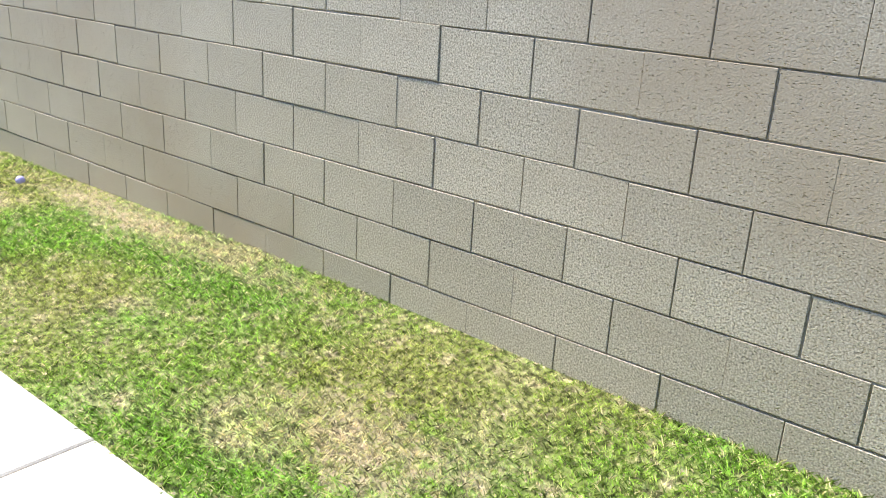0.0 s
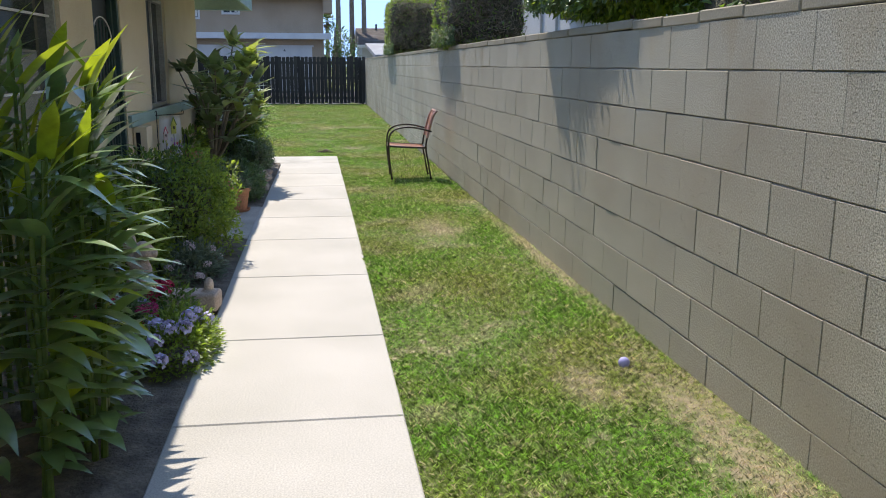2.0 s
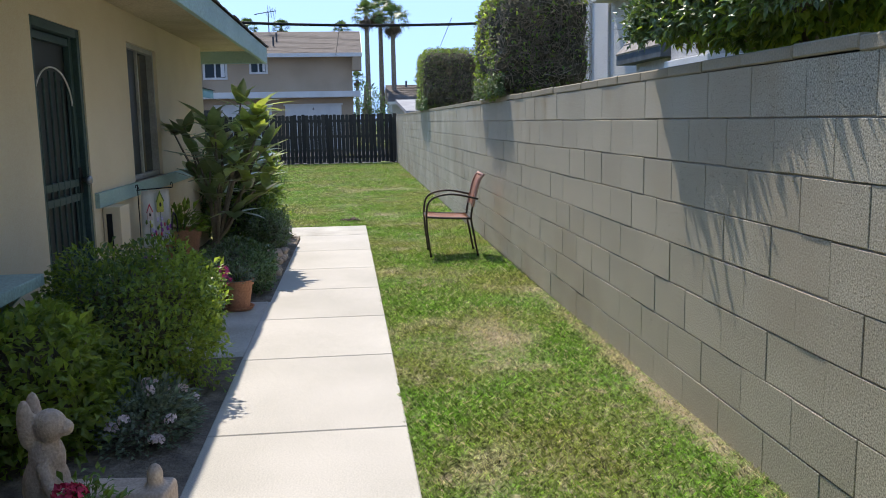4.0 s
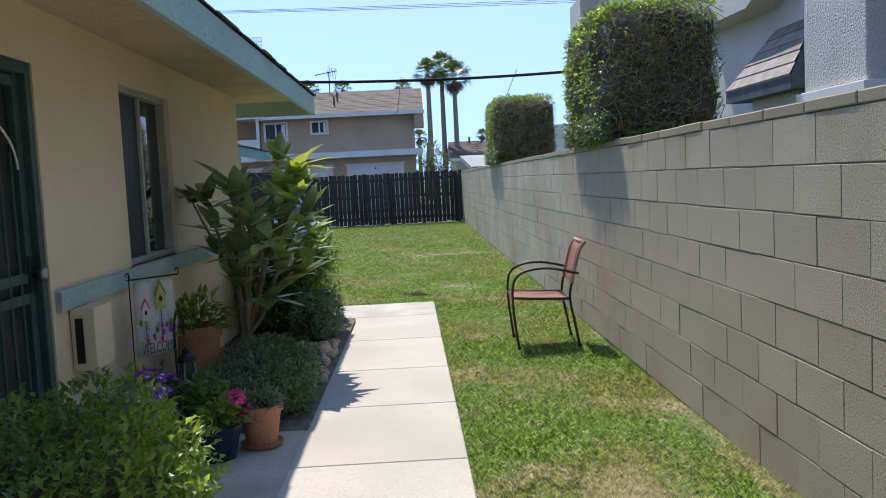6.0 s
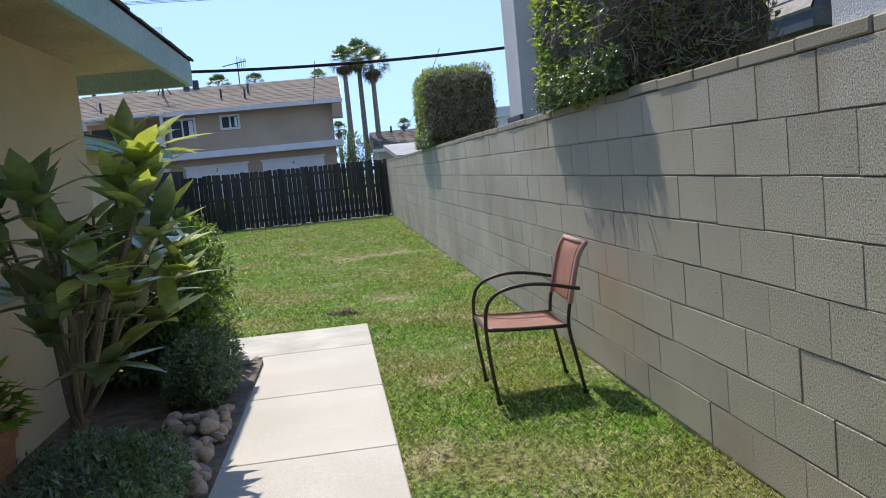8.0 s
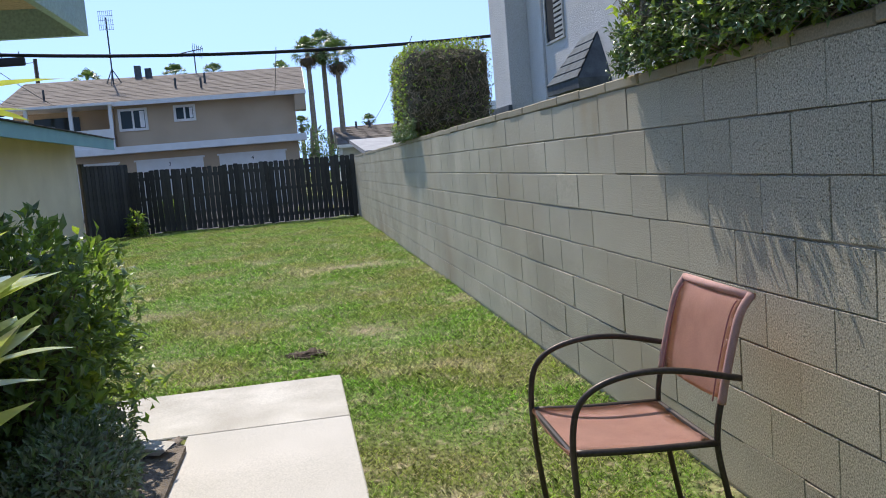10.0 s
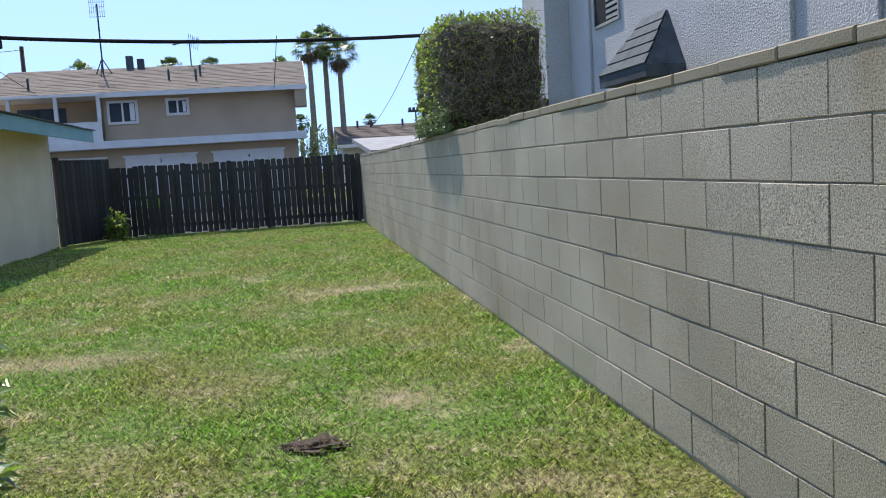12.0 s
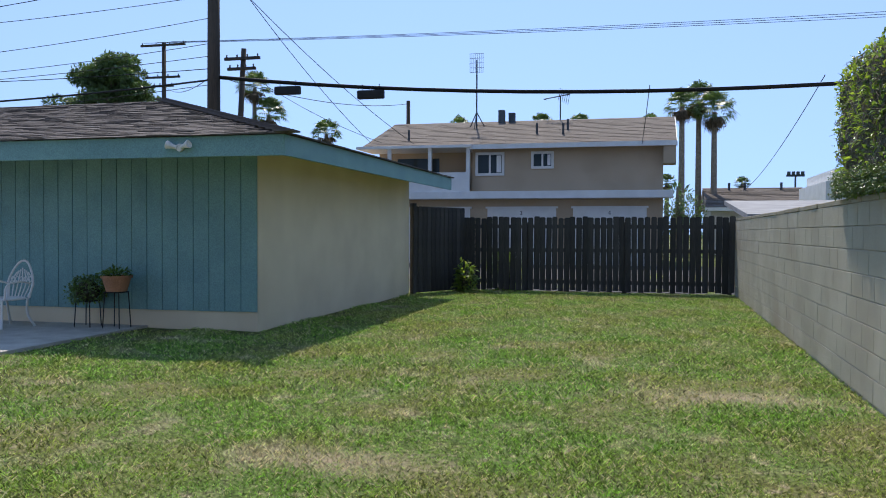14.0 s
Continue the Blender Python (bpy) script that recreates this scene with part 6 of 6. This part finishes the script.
pot("terracotta bowl with green plant on the iron stand", -24.0, -6.95, 0.21, 0.22, "terracotta", 71, ("leaf", 190, 0.07, 0.2, 0.11, 0.5), z=0.522)
stand2 = copy_thing(stand, pose(-24.05, -7.45, -0.12))
shrub("potted_plant", "trailing dark green plant on a low stand", -24.05, -7.45, 0.33, 0.22, 0.36, [("leaf_dark", 0.7), ("leaf", 0.3)], 900, 0.06, 72, twigs=16).location.z = 0.35
bench = thing("garden_armchair", "white cast-iron garden armchair with openwork back", "chair", (-23.6, -8.45, 0.015), rz=80)
for s in (-1, 1):
    part("front_leg", tubed(curve_points([(s * 0.24, -0.24, 0.0), (s * 0.20, -0.20, 0.15), (s * 0.23, -0.22, 0.40)], 5), 0.018), "white", bench)
    part("back_leg", tubed(curve_points([(s * 0.24, 0.30, 0.0), (s * 0.19, 0.22, 0.18), (s * 0.21, 0.20, 0.40)], 5), 0.018), "white", bench)
    part("armrest", tubed(curve_points([(s * 0.25, -0.2, 0.40), (s * 0.28, -0.18, 0.60), (s * 0.27, 0.05, 0.64), (s * 0.22, 0.24, 0.60)], 5), 0.014), "white", bench)
part("seat", lathe([(0.0001, 0.385), (0.26, 0.385), (0.275, 0.40), (0.26, 0.415), (0.0001, 0.41)], 24), "white", bench)
part("back_frame", tubed(curve_points([(-0.22, 0.22, 0.40), (-0.24, 0.27, 0.65), (-0.12, 0.31, 0.86), (0, 0.325, 0.92), (0.12, 0.31, 0.86), (0.24, 0.27, 0.65), (0.22, 0.22, 0.40)], 5), 0.016), "white", bench)
for k in range(7):
    a = (k - 3) * 0.06
    part("back_scroll", tubed(curve_points([(a, 0.22, 0.41), (a * 1.3 + 0.02, 0.27, 0.60), (a * 0.6, 0.305, 0.76 + 0.02 * (3 - abs(k - 3)))], 5), 0.009, sides=6), "white", bench)
for k in range(5):
    part("back_rosette", tubed([(((k - 2) * 0.085) + 0.035 * math.cos(a), 0.283, 0.66 + 0.035 * math.sin(a)) for a in [q * 0.5 for q in range(14)]], 0.007, sides=5), "white", bench)
lamp = thing("flood_lamp", "small pale twin flood lamp on the teal fascia", "lamp", (GX0 + OX, -5.55, EZ + 0.12))
part("base", lathe([(0.0001, 0), (0.05, 0), (0.05, 0.03), (0.0001, 0.03)], 16), "white", lamp).rotation_euler = (0, radians(90), 0)
for s in (-1, 1):
    hd = part("lamp_head", lathe([(0.0001, 0), (0.025, 0.0), (0.03, 0.06), (0.055, 0.13), (0.05, 0.14), (0.0001, 0.12)], 16), "white", lamp, loc=(0.04, s * 0.03, 0.0))
    hd.rotation_euler = (radians(s * -70), radians(35), 0)
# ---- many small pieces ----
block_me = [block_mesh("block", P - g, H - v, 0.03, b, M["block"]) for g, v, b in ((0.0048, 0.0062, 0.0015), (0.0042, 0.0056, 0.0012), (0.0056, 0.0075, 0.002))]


def bond(i):
    """The place along the wall of the joint that is i block lengths from its start: the mason's blocks run a little long, then short."""
    return P * float(np.interp(i, (-90, -37, -33.5, -25, -17, -11, 0, 10), (-89.64, -36.64, -33.14, -25.0, -17.12, -11.04, 0, 10)))


cap_me = block_mesh("cap_block", P - 0.007, 0.05, 0.2, 0.006, M["cap"])
rng = np.random.default_rng(5)
far_v, far_f = [], []
JOINT = -14.2
for c in range(8):
    zc = c * H + H / 2
    # running bond: every other course is set half a block over
    half = 0.0 if c % 2 == 0 else 0.5
    spans = [(bond(7 + half - k - 1), bond(7 + half - k)) for k in range(92)]
    spans = [(max(a, WALL_X0), min(b, WALL_X1)) for a, b in spans if b > WALL_X0 + 0.05]
    for a, b in spans:
        xc = (a + b) / 2
        jit = rng.normal(0, 1, 3) * np.array([0.0016, 0.0009, 0.0011])
        if -13.9 < xc < 0.42:
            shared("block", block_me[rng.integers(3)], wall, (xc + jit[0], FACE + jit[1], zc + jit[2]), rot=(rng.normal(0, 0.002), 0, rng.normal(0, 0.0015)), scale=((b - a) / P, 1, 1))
        else:
            w, h, b = (b - a) / 2 - 0.003, H / 2 - 0.0042, 0.003
            o = [(-1, -1), (1, -1), (1, 1), (-1, 1)]
            s = len(far_v)
            far_v += [(xc + u * w, FACE + 0.012, zc + v * h) for u, v in o]
            far_v += [(xc + u * w, FACE + b + jit[1], zc + v * h) for u, v in o]
            far_v += [(xc + u * (w - b), FACE + jit[1], zc + v * (h - b)) for u, v in o]
            for r in (0, 4):
                far_f += [(s + r + i, s + r + (i + 1) % 4, s + r + 4 + (i + 1) % 4, s + r + 4 + i) for i in range(4)]
            far_f.append((s + 8, s + 9, s + 10, s + 11))
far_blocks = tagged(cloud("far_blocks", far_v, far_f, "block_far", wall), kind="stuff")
k = 0
while WALL_X1 - (k + 1) * P > WALL_X0:
    j = rng.normal(0, 0.0025, 3)
    shared("cap_block", cap_me, wall, (WALL_X1 - P * (k + 0.3), FACE - 0.004 + j[1], CAP_Z + 0.025 + j[2]), rot=(0, rng.normal(0, 0.003), 0))
    k += 1

part("control_joint", boxed(JOINT - 0.016, JOINT + 0.012, FACE + 0.004, FACE + 0.02, 0.0, CAP_Z), "mortar", wall, "smeared upright mortar joint")

# bare soil, broken slab pieces
def heap(name, label, x, y, rx, ry, h, mat, seed):
    bm = bmesh.new()
    bmesh.ops.create_icosphere(bm, subdivisions=4, radius=1)
    for v in bm.verts:
        k = 1 + 0.6 * noise.noise(v.co * 2.6 + Vector((seed, 0, 0))) + 0.4 * noise.noise(v.co * 8 + Vector((0, seed, 0)))
        v.co = Vector((v.co.x * rx * k, v.co.y * ry * k, max(v.co.z, -0.5) * h * k * k))
    return tagged(part(name, bm, mat, smooth=True, loc=(x, y, float(ground_height(x, y)) + 0.004)), label, "soil")


M["dark_soil"] = material("dark_soil", (0.10, 0.07, 0.05), (0.05, 0.035, 0.025), 14, 60, bump=1.0, bump_dist=0.02)
heap("soil_mound", "small dark mound of dug earth on the lawn", -15.8, 0.36, 0.10, 0.16, 0.02, "dark_soil", 3)
heap("soil_mound", "patch of crumbly earth beside the path", -13.72, -0.52, 0.24, 0.22, 0.025, "soil", 5)
for i, (x, y, r, s) in enumerate(((-13.42, -0.62, 12, 1.25), (-13.6, -0.42, 70, 0.45))):
    bm = prism([(-0.17 * s, 0), (0.12 * s, 0.0), (0.2 * s, 0.03), (-0.15 * s, 0.035)], -0.1 * s, 0.13 * s)
    ob = part("broken_slab", bm, "concrete", loc=(x, y, 0.012))
    ob.rotation_euler = (0.1, 0.05, radians(r))
    tagged(ob, "broken piece of pale concrete slab on bare soil", "rubble", group="broken slab pieces")


# grass
def off_path(x, y):
    return ((y > path_right(x) + 0.004) | (x < PATH_END + 0.005)) & (y < FACE - 0.002)


def yard(x, y):
    return off_path(x, y) & ~((x < GX0 + 0.02) & (y < GY0 + 0.03)) & ~((y < -6.7) & (x < -20.1)) & (x > FX + 0.02)


blades("lawn_grass", -4.5, 1.6, 0.6, 2.0, 22000, 0.026, 0.0044, 201, off_path)
blades("lawn_grass", -9.0, -4.5, 0.6, 2.0, 14000, 0.028, 0.0054, 202, off_path)
blades("lawn_grass", -15.2, -9.0, 0.5, 2.0, 9000, 0.030, 0.0068, 203, off_path)
blades("lawn_grass", -20.5, -15.0, -3.5, 2.0, 4600, 0.034, 0.009, 204, yard)
blades("lawn_grass", -33.4, -20.5, -6.0, 2.0, 1700, 0.045, 0.015, 205, yard)
blades("lawn_grass", -24.0, -14.5, -8.5, -3.5, 1300, 0.042, 0.014, 206, yard)
blades("lawn_grass", PATH_END - 0.10, PATH_END - 0.025, -0.60, 0.61, 45000, 0.05, 0.006, 207)
